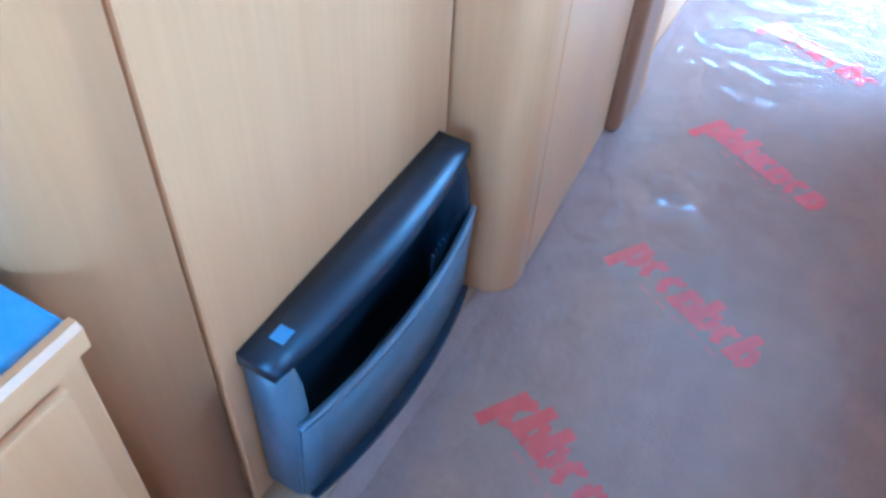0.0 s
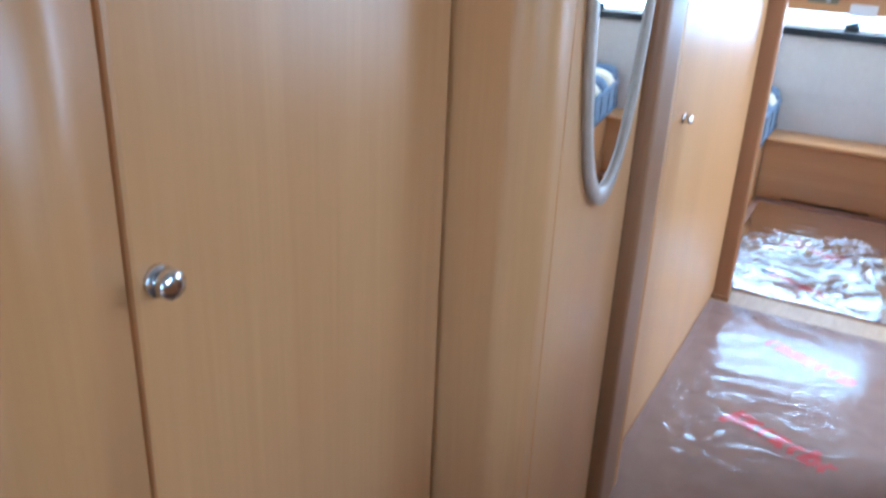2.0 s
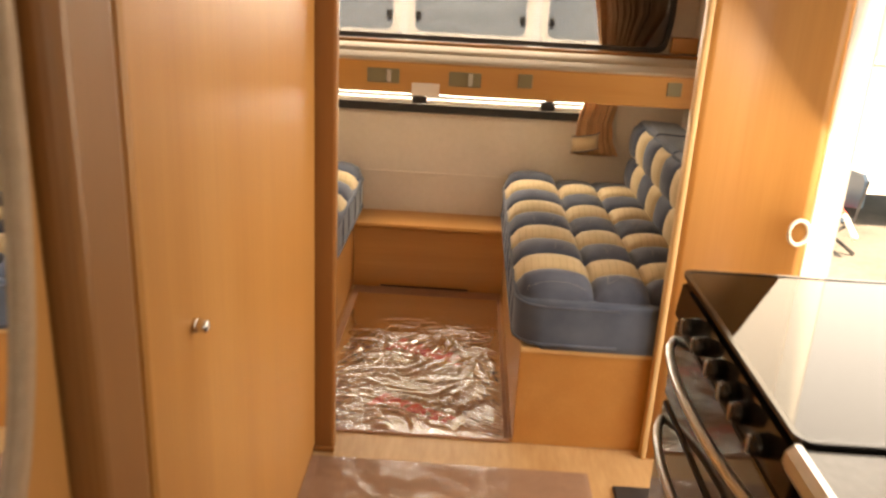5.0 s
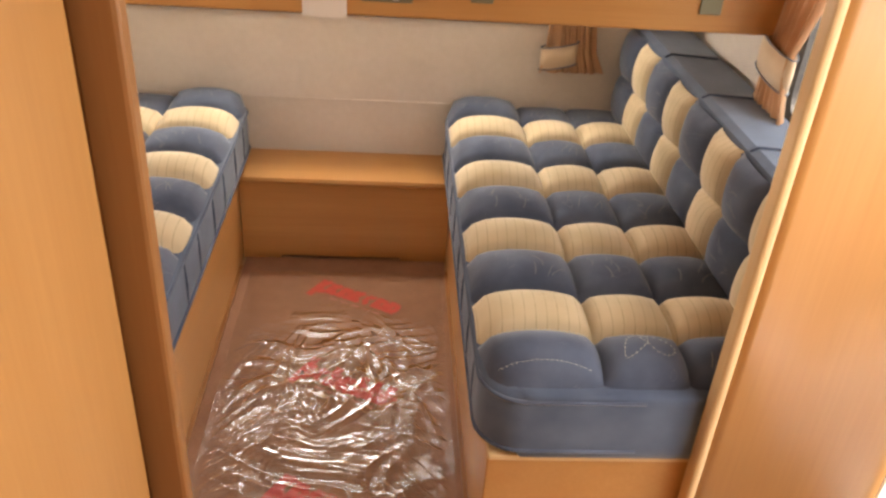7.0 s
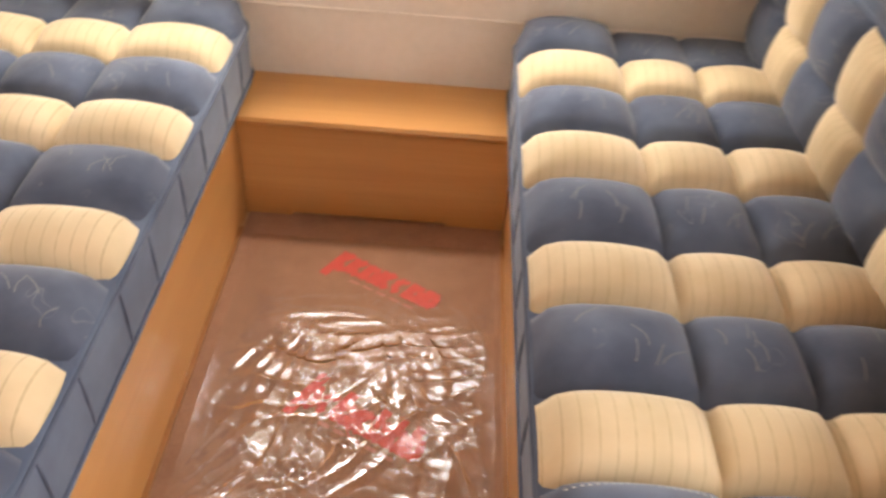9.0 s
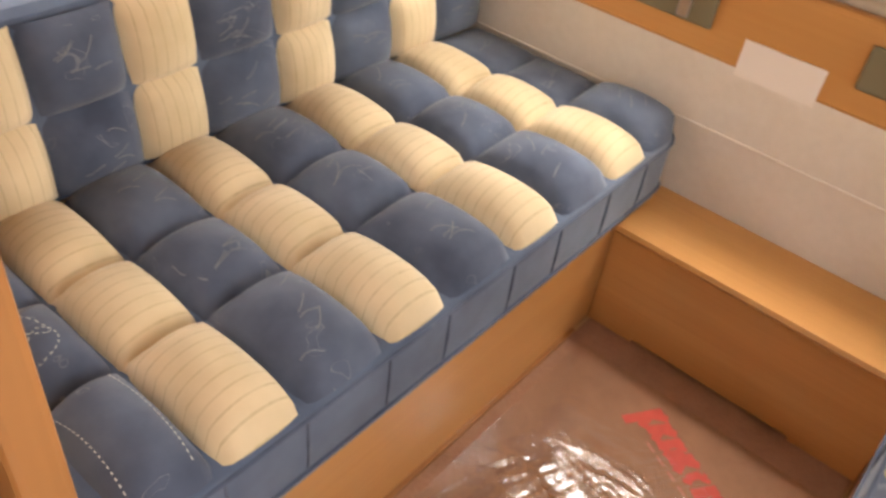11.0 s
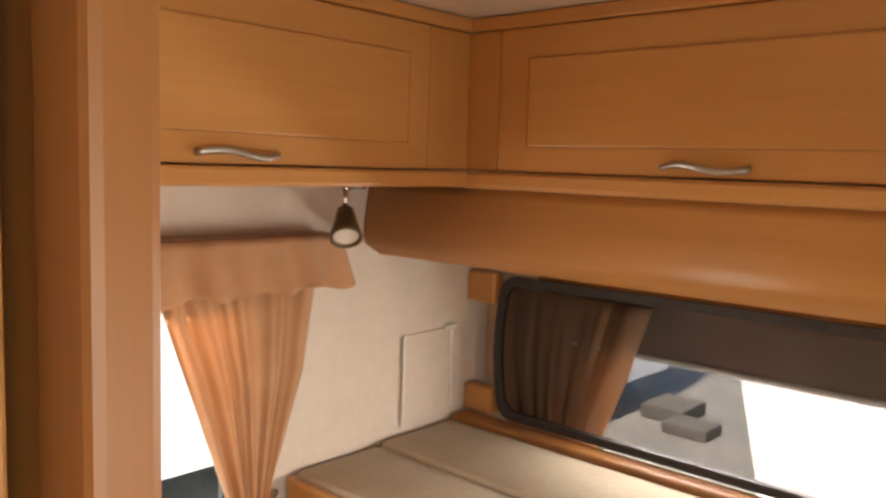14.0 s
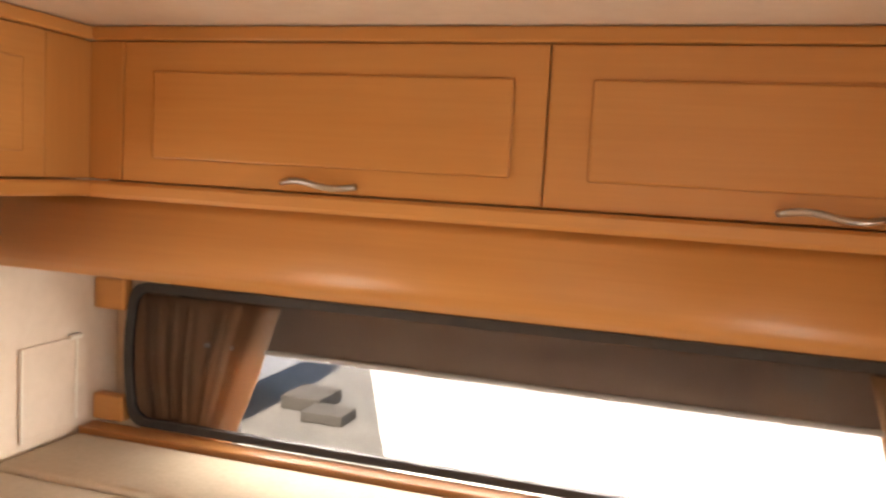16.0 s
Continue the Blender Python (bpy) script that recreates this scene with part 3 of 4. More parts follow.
cook = thing("cooker", (1.6, 2.35, 0), "black gas cooker with closed dark glass lid", "cooker")
part("body", box(1.400, XR - 0.02, 2.075, 2.632, 0.0, 0.885, 0.004), hob_black, cook)
part("control_panel", prism([(1.399, 0.822), (1.372, 0.826), (1.378, 0.884), (1.399, 0.889)], "y", 2.078, 2.630), hob_black, cook)
for y in (2.157, 2.235, 2.290, 2.358, 2.435, 2.508):
    kb = part("control_knob", cylinder((1.376, y, 0.855), (1.352, y, 0.853), 0.017, 18, 0.014), hob_black, cook, "", True)
    part("pointer", box(1.349, 1.3535, y - 0.0025, y + 0.0025, 0.843, 0.868, 0.001), steel, kb)
for z0, z1 in ((0.665, 0.815), (0.12, 0.655)):
    dr = part("oven_door", box(1.374, 1.3985, 2.080, 2.628, z0, z1, 0.006), oven_glass, cook, "dark glass oven door")
    bar = [(1.372 - 0.042 * math.sin(math.pi * k / 14) ** 0.6, 2.10 + 0.505 * k / 14, z1 - 0.030 + 0.012 * math.sin(math.pi * k / 14)) for k in range(15)]
    part("handle", tube(bar, 0.008, 10), steel, dr, "bowed metal handle", True)
part("hob_plate", box(1.400, XR - 0.02, 2.076, 2.631, 0.8855, 0.892, 0.002), hob_black, cook)
for cx, cy in ((1.52, 2.22), (1.52, 2.48), (1.75, 2.22), (1.75, 2.48)):
    bu = part("burner", cylinder((cx, cy, 0.8922), (cx, cy, 0.900), 0.04, 20, 0.034), steel, cook, "", True)
part("glass_lid", prism([(x, y) for x, y in rounded(1.375, XR - 0.04, 2.078, 2.630, 0.02)], "z", 0.904, 0.910), lid_glass, cook, "dark glass hob lid")
part("lid_edge", ring_frame("z", rounded(1.373, XR - 0.038, 2.076, 2.632, 0.022), rounded(1.381, XR - 0.046, 2.084, 2.624, 0.018), 0.9035, 0.9115), hob_black, cook)

mat_ = tagged(part("door_mat", box(1.455, 1.86, 2.72, 3.27, 0.001, 0.014, 0.006), black_rubber), "black rubber mat inside the entrance door", "mat")

# ---- benches ----
CREAM = ((3.608, 3.748), (3.913, 4.053), (4.230, 4.377), (4.552, 4.701))
BANDS = [(3.478, 3.608, 0)]
for k, (a, b) in enumerate(CREAM):
    BANDS.append((a, b, 1))
    BANDS.append((b, CREAM[k + 1][0] if k < 3 else 4.872, 0))


def puff(u, v, high):
    """Height of a buttoned pad over its seams."""
    bu, bv = 1 - (2 * u - 1) ** 2, 1 - (2 * v - 1) ** 2
    return high * (bu ** 0.5) * (0.30 + 0.70 * bv ** 0.6)


def stitching(f, high, kind, rnd):
    """Dotted embroidery on a pad: short raised stitches along seam lines, leaf loops or strokes."""
    paths = []
    if kind == "lines":
        for u in (0.16, 0.80):
            paths.append([(u + 0.05 * math.sin(math.pi * k / 40), 0.10 + 0.80 * k / 40) for k in range(41)])
    elif kind == "leaves":
        for cu, cv, turn in ((0.50, 0.36, 0.5), (0.52, 0.62, 2.3)):
            loop = []
            for k in range(37):
                a = 2 * math.pi * k / 36
                p, q = 0.23 * math.cos(a), 0.11 * math.sin(a) * (1 + 0.4 * math.cos(a))
                loop.append((cu + p * math.cos(turn) - q * math.sin(turn), cv + p * math.sin(turn) + q * math.cos(turn)))
            paths.append(loop)
    else:
        for k in range(5):
            cu, cv, bend = rnd.uniform(0.25, 0.7), rnd.uniform(0.2, 0.75), rnd.uniform(-0.16, 0.16)
            paths.append([(cu + 0.20 * (t / 14 - 0.5), cv + bend * (t / 14) ** 2 + 0.06 * (t / 14)) for t in range(15)])
    bm = bmesh.new()
    for path in paths:
        for k in range(0, len(path) - 1, 2 if kind != "strokes" else 1):
            (u0, v0), (u1, v1) = path[k], path[k + 1]
            a, b = (Vector(f(u, v, puff(u, v, high) + 0.0022)) for u, v in ((u0, v0), (u1, v1)))
            side = Vector(f(u0, v0, puff(u0, v0, high) + 0.03)) - a
            w = (b - a).cross(side)
            if w.length < 1e-9:
                continue
            w *= 0.0010 / w.length
            bm.faces.new([bm.verts.new(p) for p in (a + w, b + w, b - w, a - w)])
    return bm


def pad(f, n=11, m=11, high=0.03, drop=0.02):
    """A puffed rectangle: f maps (u, v, height) to a place; its rim dips under."""
    bm = bmesh.new()
    g = []
    for i in range(n):
        row = []
        for j in range(m):
            u, v = i / (n - 1), j / (m - 1)
            bu, bv = 1 - (2 * u - 1) ** 2, 1 - (2 * v - 1) ** 2
            h = puff(u, v, high)
            if i in (0, n - 1):
                h = -drop + 0.012 * bv ** 0.6 + (drop * 0.5 if j in (0, m - 1) else 0)
            elif j in (0, m - 1):
                h = high * 0.25 * bu ** 0.5 - 0.006
            row.append(bm.verts.new(f(u, v, h)))
        g.append(row)
    for i in range(n - 1):
        for j in range(m - 1):
            bm.faces.new((g[i][j], g[i + 1][j], g[i + 1][j + 1], g[i][j + 1]))
    return bm


def bench(side):
    """side: 1 for the bench on the right, -1 for its mirror image."""
    rnd = random.Random(11 + side)

    def X(d):
        """x at a depth d behind the cushion's front edge."""
        return XB_R + d if side > 0 else XB_L - d
    back_d = (XR if side > 0 else XB_L - XL + XB_R) - XB_R - 0.004
    lo, hi = sorted((X(0.02), X(back_d)))
    base = thing("bench_base", ((lo + hi) / 2, 4.2, 0), "beech bench box under a striped seat cushion", "bench", "lounge benches")
    part("carcass", box(lo, hi, YSEAT + 0.001, YE - 0.003, 0.0, 0.318, 0.003), wood_y, base)
    part("top_board", box(lo, hi, YSEAT - 0.006, YE - 0.003, 0.319, 0.334, 0.003), wood_edge, base)
    a, b = sorted((X(0.02), X(0.013)))
    part("floor_strip", box(a - (0.004 if side > 0 else 0), b + (0.004 if side < 0 else 0), YSEAT + 0.004, 4.62, 0.0, 0.012), wood_dark, base)
    seat = thing("seat_cushion", ((lo + hi) / 2, 4.2, 0.335), "blue and cream striped buttoned seat cushion", "cushion", "lounge cushions")
    s0, s1 = sorted((X(-0.004), X(0.55)))
    bb = prism(rounded(s0, s1, YSEAT - 0.012, 4.876, 0.085, 8), "z", 0.3355, 0.488)
    bmesh.ops.bevel(bb, geom=[e for e in bb.edges if abs(e.verts[0].co.z - e.verts[1].co.z) < 0.001], offset=0.025, segments=3, affect="EDGES", profile=0.5)
    part("body", bb, blue_plain, seat, "slate blue cushion sides", True)
    for z in (0.352, 0.472):
        pts = [(X(0.30), YSEAT - 0.011, z)] + [(X(0.081 - 0.086 * math.sin(radians(a))), YSEAT + 0.073 - 0.085 * math.cos(radians(a)), z) for a in range(0, 91, 15)] + [(X(0.081 - 0.086 * math.cos(radians(a))), 4.791 + 0.085 * math.sin(radians(a)), z) for a in range(0, 91, 15)]
        part("piping", tube(pts, 0.0045, 6), blue_cloth, seat, "", True)
    for y0, y1, cream in BANDS[1:]:
        part("side_seam", tube([(X(-0.0035), y0, 0.356), (X(-0.0055), y0, 0.41), (X(-0.0035), y0, 0.468)], 0.003, 6), blue_cloth, seat)
    back0, back1, ztop = (0.556, 0.566, 0.798) if side > 0 else (0.604, 0.640, 0.808)
    cols = ((-0.003, 0.225), (0.225, 0.390 if side > 0 else 0.405), (0.390 if side > 0 else 0.405, back0 + 0.006))
    for y0, y1, cream in BANDS:
        for c, (d0, d1) in enumerate(cols):
            def f(u, v, h, y0=y0, y1=y1, d0=d0, d1=d1, c=c):
                d = d0 + (d1 - d0) * v
                y = y0 + (y1 - y0) * u
                edge = 0.0
                if c == 0 and d < 0.06:
                    edge = -0.014 * ((0.06 - d) / 0.063) ** 2
                if y0 < 3.55 and u < 0.6:
                    edge -= 0.030 * ((0.6 - u) / 0.6) ** 2
                r = 0.085
                for yc, sg in ((4.872 - r, 1), (3.478 + r, -1)):
                    du, dv = r - d, (y - yc) * sg
                    if du > 0 and dv > 0 and math.hypot(du, dv) > r:
                        k = r / math.hypot(du, dv)
                        d, y = r - du * k, yc + sg * dv * k
                return (X(d), y, (0.503 if side > 0 else 0.494) + h + edge)
            high = 0.056 if c == 0 else 0.048 if y0 < 4.6 or cream else 0.016
            cover = part("pad", pad(f, high=high), cream_cloth if cream else blue_cloth, seat, "", True)
            if not cream:
                kind = ("lines" if c == 0 else "leaves") if y0 < 3.55 and c < 2 else "strokes"
                part("stitching", stitching(f, high, kind, rnd), thread_pale if kind != "strokes" else thread_dull, cover, "dotted pale embroidery")["kind"] = "stuff"

    back = thing("backrest_cushion", (X(0.66), 4.2, 0.48), "blue and cream striped buttoned backrest cushion", "cushion", "lounge cushions")
    z0, z1 = 0.490, ztop
    prof = [(X(back0 + 0.012), z0), (X(back0 + 0.02), z0 + 0.16), (X(back1 + 0.004), z1 - 0.022), (X(back1 + 0.012), z1 - 0.006), (X(back1 + 0.03), z1 + 0.003), (X(back_d - 0.02), z1 - 0.004), (X(back_d), z1 - 0.03), (X(back_d), z0)]
    part("body", prism(prof, "y", YSEAT + 0.012, 4.870), blue_plain, back, "slate blue cushion body and top")
    rows = ((0.0, 0.47), (0.47, 0.96))
    for y0, y1, cream in BANDS:
        for r0, r1 in rows:
            def f(u, v, h, y0=max(y0, YSEAT + 0.014), y1=min(y1, 4.868), r0=r0, r1=r1):
                w = r0 + (r1 - r0) * v
                d = back0 + (back1 - back0) * w + 0.004
                return (X(d - h), y0 + (y1 - y0) * u, z0 + 0.012 + (z1 - z0 - 0.012) * w)
            cover = part("pad", pad(f, high=0.040, drop=0.012), cream_back if cream else blue_cloth, back, "", True)
            if not cream:
                part("stitching", stitching(f, 0.040, "strokes", rnd), thread_dull, cover, "dotted pale embroidery")["kind"] = "stuff"

    for y0 in (3.60, 3.90, 4.22, 4.54):
        part("top_seam", tube([(X(back1 + 0.012), y0, z1 - 0.004), (X(back1 + 0.03), y0, z1 + 0.0055), (X(back_d - 0.03), y0, z1 - 0.002)], 0.0035, 6), blue_cloth, back)


bench(1)
bench(-1)

shelf = thing("end_shelf", (0.83, 4.75, 0), "low beech shelf box between the two benches", "shelf")
part("front_board", wall_with_openings("y", 4.690, 4.706, 0.498, 1.172, 0.004, 0.290, [(0.620, 1.02, 0.004, 0.016)]), wood_x, shelf)
# black strip standing in for the shade in the gap under the front
part("toe_gap_shade", box(0.498, 1.172, 4.712, 4.726, 0.0, 0.040), black_rubber, shelf)
part("top_board", prism([(4.672, 0.291), (4.668, 0.300), (4.672, 0.310), (4.887, 0.312), (4.887, 0.291)], "x", 0.498, 1.172), wood_x, shelf)

# ---- bunk across the end ----
bunk = thing("bunk_bed", (0.78, 4.5, 0.95), "folding bunk shelf with beech front and metal catches", "bunk")
part("front_board", box(XL + 0.012, XR - 0.012, 4.212, 4.232, 0.955, 1.066, 0.006), wood_x, bunk)
part("base_board", box(XL + 0.012, XR - 0.012, 4.233, 4.780, 1.010, 1.042, 0.002), white_plastic, bunk)
part("rear_ledge", box(XL + 0.012, XR - 0.012, 4.735, 4.795, 1.0425, 1.095, 0.004), wood_dark, bunk)
for x in (-0.217, 0.390, 1.17, 1.70):
    part("catch", box(x - 0.026, x + 0.026, 4.206, 4.2115, 0.998, 1.048, 0.003), grey_green, bunk, "grey metal catch")
for x in (0.662, 0.955):
    h = part("hinge_plate", box(x - 0.058, x + 0.058, 4.2065, 4.2115, 0.990, 1.042, 0.003), grey_green, bunk, "grey metal hinge plate")
    part("pin", box(x + 0.012, x + 0.028, 4.201, 4.206, 0.995, 1.038, 0.002), steel, h)
part("label", box(0.765, 0.865, 4.2090, 4.2115, 0.950, 0.996), paper, bunk, "plain pale paper label")
mat1 = thing("bunk_mattress", (0.78, 4.45, 1.05), "thin grey-beige two-piece bunk mattress", "mattress")
part("front_pad", box(XL + 0.016, XR - 0.016, 4.236, 4.474, 1.0435, 1.074, 0.010, None, 3), mattress_cloth, mat1, "", True)
part("rear_pad", box(XL + 0.016, XR - 0.016, 4.478, 4.732, 1.0435, 1.084, 0.014, None, 3), mattress_cloth, mat1, "", True)

def guard_line(inset):
    """Outline of the guard screen: a long rounded strip whose short ends bow outwards."""
    base, pts = rounded(-0.232 + inset, 1.782 - inset, 1.096 + inset, 1.462 - inset, 0.035), []
    for a, b in zip(base, base[1:] + base[:1]):
        n = 8 if abs(b[1] - a[1]) > 0.15 else 1
        for k in range(n):
            x, z = (a[e] + (b[e] - a[e]) * k / n for e in (0, 1))
            pts.append((x + 0.024 * max(0.0, 1 - ((z - 1.279) / 0.183) ** 2) * (x - 0.775), z))
    return pts


guard = thing("bunk_guard", (0.78, 4.80, 1.115), "smoked acrylic guard screen in a black frame above the bunk", "screen")
go, gi = guard_line(0.0), guard_line(0.021)
part("frame", ring_frame("y", go, gi, 4.797, 4.813), black_rubber, guard, "black rubber frame")
sm = part("screen", prism(guard_line(0.016), "y", 4.803, 4.807), smoked, guard, "smoked brown acrylic sheet")
sm.visible_shadow = False
for x0, x1 in ((XL + 0.003, -0.256), (1.806, XR - 0.003)):
    for z0, z1 in ((1.097, 1.165), (1.385, 1.465)):
        part("bracket", box(x0, x1, 4.795, 4.830, z0, z1, 0.006), wood_x, guard, "small beech bracket")

# ---- overhead lockers ----


def panel_door(name, axis, plane, u0, u1, z0, z1, parent, handle_u, facing):
    """A locker door with a routed field panel and a wavy bar handle."""
    def at(a0, a1, b0, b1, c0, c1, bev):
        lo, hi = sorted((plane + facing * a0, plane + facing * a1))
        return box(lo, hi, b0, b1, c0, c1, bev) if axis == "x" else box(b0, b1, lo, hi, c0, c1, bev)
    d = part(name, at(-0.018, 0.0, u0, u1, z0, z1, 0.003), wood_x if axis == "y" else wood_y, parent)
    m = 0.055
    part("field_panel", at(0.0005, 0.005, u0 + m + 0.015, u1 - m, z0 + 0.046, z1 - 0.056, 0.004), wood_x if axis == "y" else wood_y, d, "raised field panel")
    pts = []
    for k in range(17):
        s = k / 16
        off = 0.004 + 0.020 * math.sin(math.pi * s) ** 0.7
        u = handle_u - 0.072 + 0.144 * s
        z = z0 + 0.0155 + 0.005 * math.sin(2 * math.pi * s)
        pts.append((plane + facing * off, u, z) if axis == "x" else (u, plane + facing * off, z))
    part("handle", tube(pts, 0.0055, 8), steel, d, "wavy satin metal handle", True)
    return d


YF, XF = 4.42, -0.04
el = thing("locker_end", (0.8, 4.65, 1.70), "beech overhead lockers across the end wall", "locker")
part("carcass", box(XF - 0.001, XR - 0.003, YF + 0.020, YE - 0.003, 1.724, ZC - 0.003), wood_x, el)
panel_door("door", "y", YF, XF + 0.0735, 0.8485, 1.7245, 1.9885, el, 0.451, -1)
panel_door("door", "y", YF, 0.8515, XR - 0.10, 1.7245, 1.9885, el, 1.28, -1)
part("corner_stile", box(XF - 0.004, XF + 0.072, YF - 0.001, YF + 0.019, 1.725, 1.988, 0.002), wood_z, el)
part("cornice", box(XF + 0.002, XR - 0.003, YF - 0.006, YF + 0.019, 1.990, ZC - 0.002, 0.004), wood_x, el)
part("bottom_rail", prism([(YF - 0.010, 1.690), (YF - 0.014, 1.698), (YF - 0.014, 1.716), (YF - 0.008, 1.722), (YF + 0.30, 1.722), (YF + 0.30, 1.690)], "x", XF + 0.0, XR - 0.003), wood_x, el, "rounded lower rail")
# fascia board under the end lockers, its lower corner rounded off
bd = bmesh.new()
rows = []
for k in range(9):
    s = k / 8
    z = 1.688 - 0.156 * s
    y = 4.440 - 0.016 * math.sin(math.pi * 0.5 * min(1, s * 1.15)) + (0.010 * max(0, (s - 0.8) / 0.2) ** 2)
    x0 = XL + 0.006 + (0.045 * (1 - math.sqrt(max(0, 1 - ((s - 0.72) / 0.28) ** 2))) if s > 0.72 else 0)
    rows.append([bd.verts.new((x, y + dy, z)) for x in (x0, XR - 0.006) for dy in (0, 0.016)])
for a, b in zip(rows, rows[1:]):
    for u, w in ((0, 2), (2, 3), (3, 1), (1, 0)):
        bd.faces.new((a[u], a[w], b[w], b[u]))
for r in (rows[0], rows[-1]):
    bd.faces.new((r[0], r[2], r[3], r[1]))
part("fascia_board", bd, wood_x, el, "curved beech fascia board", True)

for sgn, name in ((1, "locker_left"), (-1, "locker_right")):
    px = XF if sgn > 0 else XR - (XF - XL)
    y0, y1 = (3.440, 4.416) if sgn > 0 else (3.470, 4.400)
    wall = XL + 0.003 if sgn > 0 else XR - 0.003
    ll = thing(name, ((px + wall) / 2, 3.9, 1.70), "beech overhead locker above the side window", "locker", "side lockers")
    lo, hi = sorted((wall, px - sgn * 0.020))
    part("carcass", box(lo, hi, y0, y1, 1.724, ZC - 0.003), wood_y, ll)
    panel_door("door", "x", px, y0 + 0.002, 4.3025, 1.7245, 1.9885, ll, 3.890, sgn)
    a, b = sorted((px - sgn * 0.019, px - sgn * 0.001))
    part("corner_stile", box(a, b, 4.304, y1 + (0.0025 if sgn > 0 else 0), 1.725, 1.988, 0.002), wood_z, ll)
    a, b = sorted((px - sgn * 0.019, px + sgn * 0.006))
    part("cornice", box(a, b, y0, y1, 1.990, ZC - 0.002, 0.004), wood_y, ll)
    a, b = sorted((wall, px + sgn * 0.012))
    part("bottom_rail", box(a, b, y0, y1, 1.692, 1.722, 0.006), wood_y, ll)

# reading lamp under the left locker
lamp = thing("reading_lamp", (-0.22, 4.27, 1.692), "small bronze swivel spot lamp under the locker", "lamp")
part("base_plate", cylinder((-0.225, 4.285, 1.6915), (-0.225, 4.285, 1.680), 0.030, 20, 0.026), chrome, lamp, "", True)
part("arm", tube([(-0.225, 4.275, 1.681), (-0.222, 4.262, 1.680), (-0.220, 4.260, 1.637)], 0.006, 8), chrome, lamp, "", True)
aim = Vector((0.62, -0.48, -0.80)).normalized()
top = Vector((-0.222, 4.262, 1.639))
bm = bmesh.new()
q = aim.to_track_quat("Z", "Y")
rings = [[bm.verts.new(top + q @ Vector((r * math.cos(t), r * math.sin(t), h))) for t in (2 * math.pi * j / 24 for j in range(24))] for h, r in ((0.0, 0.006), (0.004, 0.017), (0.03, 0.022), (0.050, 0.027), (0.068, 0.032), (0.074, 0.032), (0.074, 0.027), (0.067, 0.025))]
for u, w in zip(rings, rings[1:]):
    for j in range(24):
        bm.faces.new((u[j], u[(j + 1) % 24], w[(j + 1) % 24], w[j]))
shade = part("shade", bm, lamp_brown, lamp, "bronze cone shade", True)
part("lens", cylinder(top + aim * 0.064, top + aim * 0.069, 0.0248, 24), lamp_lens, shade)

# hatch in the left wall
ht = thing("wall_hatch", (XL, 4.64, 1.09), "thin cream hatch cover in the wall", "hatch")
part("cover", box(XL + 0.001, XL + 0.006, 4.560, 4.735, 1.105, 1.322, 0.002), wall_cloth, ht)
part("slot", box(XL + 0.0065, XL + 0.011, 4.556, 4.563, 1.100, 1.320, 0.002), white_plastic, ht)
part("slot", box(XL + 0.0065, XL + 0.011, 4.728, 4.736, 1.115, 1.322, 0.002), white_plastic, ht)
part("clip", box(XL + 0.0065, XL + 0.016, 4.705, 4.745, 1.318, 1.330, 0.003), white_plastic, ht)

# ---- curtains ----


def curtain(name, axis, plane, facing, spine, mat, label, folds=6, amp=0.012):
    """A hanging curtain from rows (z, u0, u1, off): pleats along u, gathered by the tie."""
    c = thing(name, (plane, spine[0][1], spine[-1][0]) if axis == "x" else (spine[0][1], plane, spine[-1][0]), label, "curtain", "curtains")
    bm = bmesh.new()
    n, rows = 72, []
    steps = 26
    zs = [spine[0][0] + (spine[-1][0] - spine[0][0]) * k / steps for k in range(steps + 1)]
    zs = sorted(set(zs) | {s[0] for s in spine}, reverse=True)
    for z in zs:
        for a, b in zip(spine, spine[1:]):
            if b[0] <= z <= a[0]:
                s = (a[0] - z) / (a[0] - b[0])
                u0, u1, off = (a[k] + (b[k] - a[k]) * s for k in (1, 2, 3))
        row = []
        for j in range(n + 1):
            v = j / n
            ph = 2 * math.pi * folds * (v + 0.045 * math.sin(7 * v + 3 * z) + 0.03 * math.sin(17 * v + folds))
            d = off + amp * (0.65 + 0.35 * math.sin(5 * v + 2)) * math.sin(ph) + 0.003 * math.sin(2.3 * ph + 5 * z)
            u = u0 + (u1 - u0) * v
            row.append(bm.verts.new((plane + facing * d, u, z) if axis == "x" else (u, plane + facing * d, z)))
        rows.append(row)
    for a, b in zip(rows, rows[1:]):
        for j in range(n):
            bm.faces.new((a[j], a[j + 1], b[j + 1], b[j]))
    ob = part("drape", bm, mat, c, "", True)
    md = ob.modifiers.new("thickness", "SOLIDIFY")
    md.thickness = 0.002
    return c


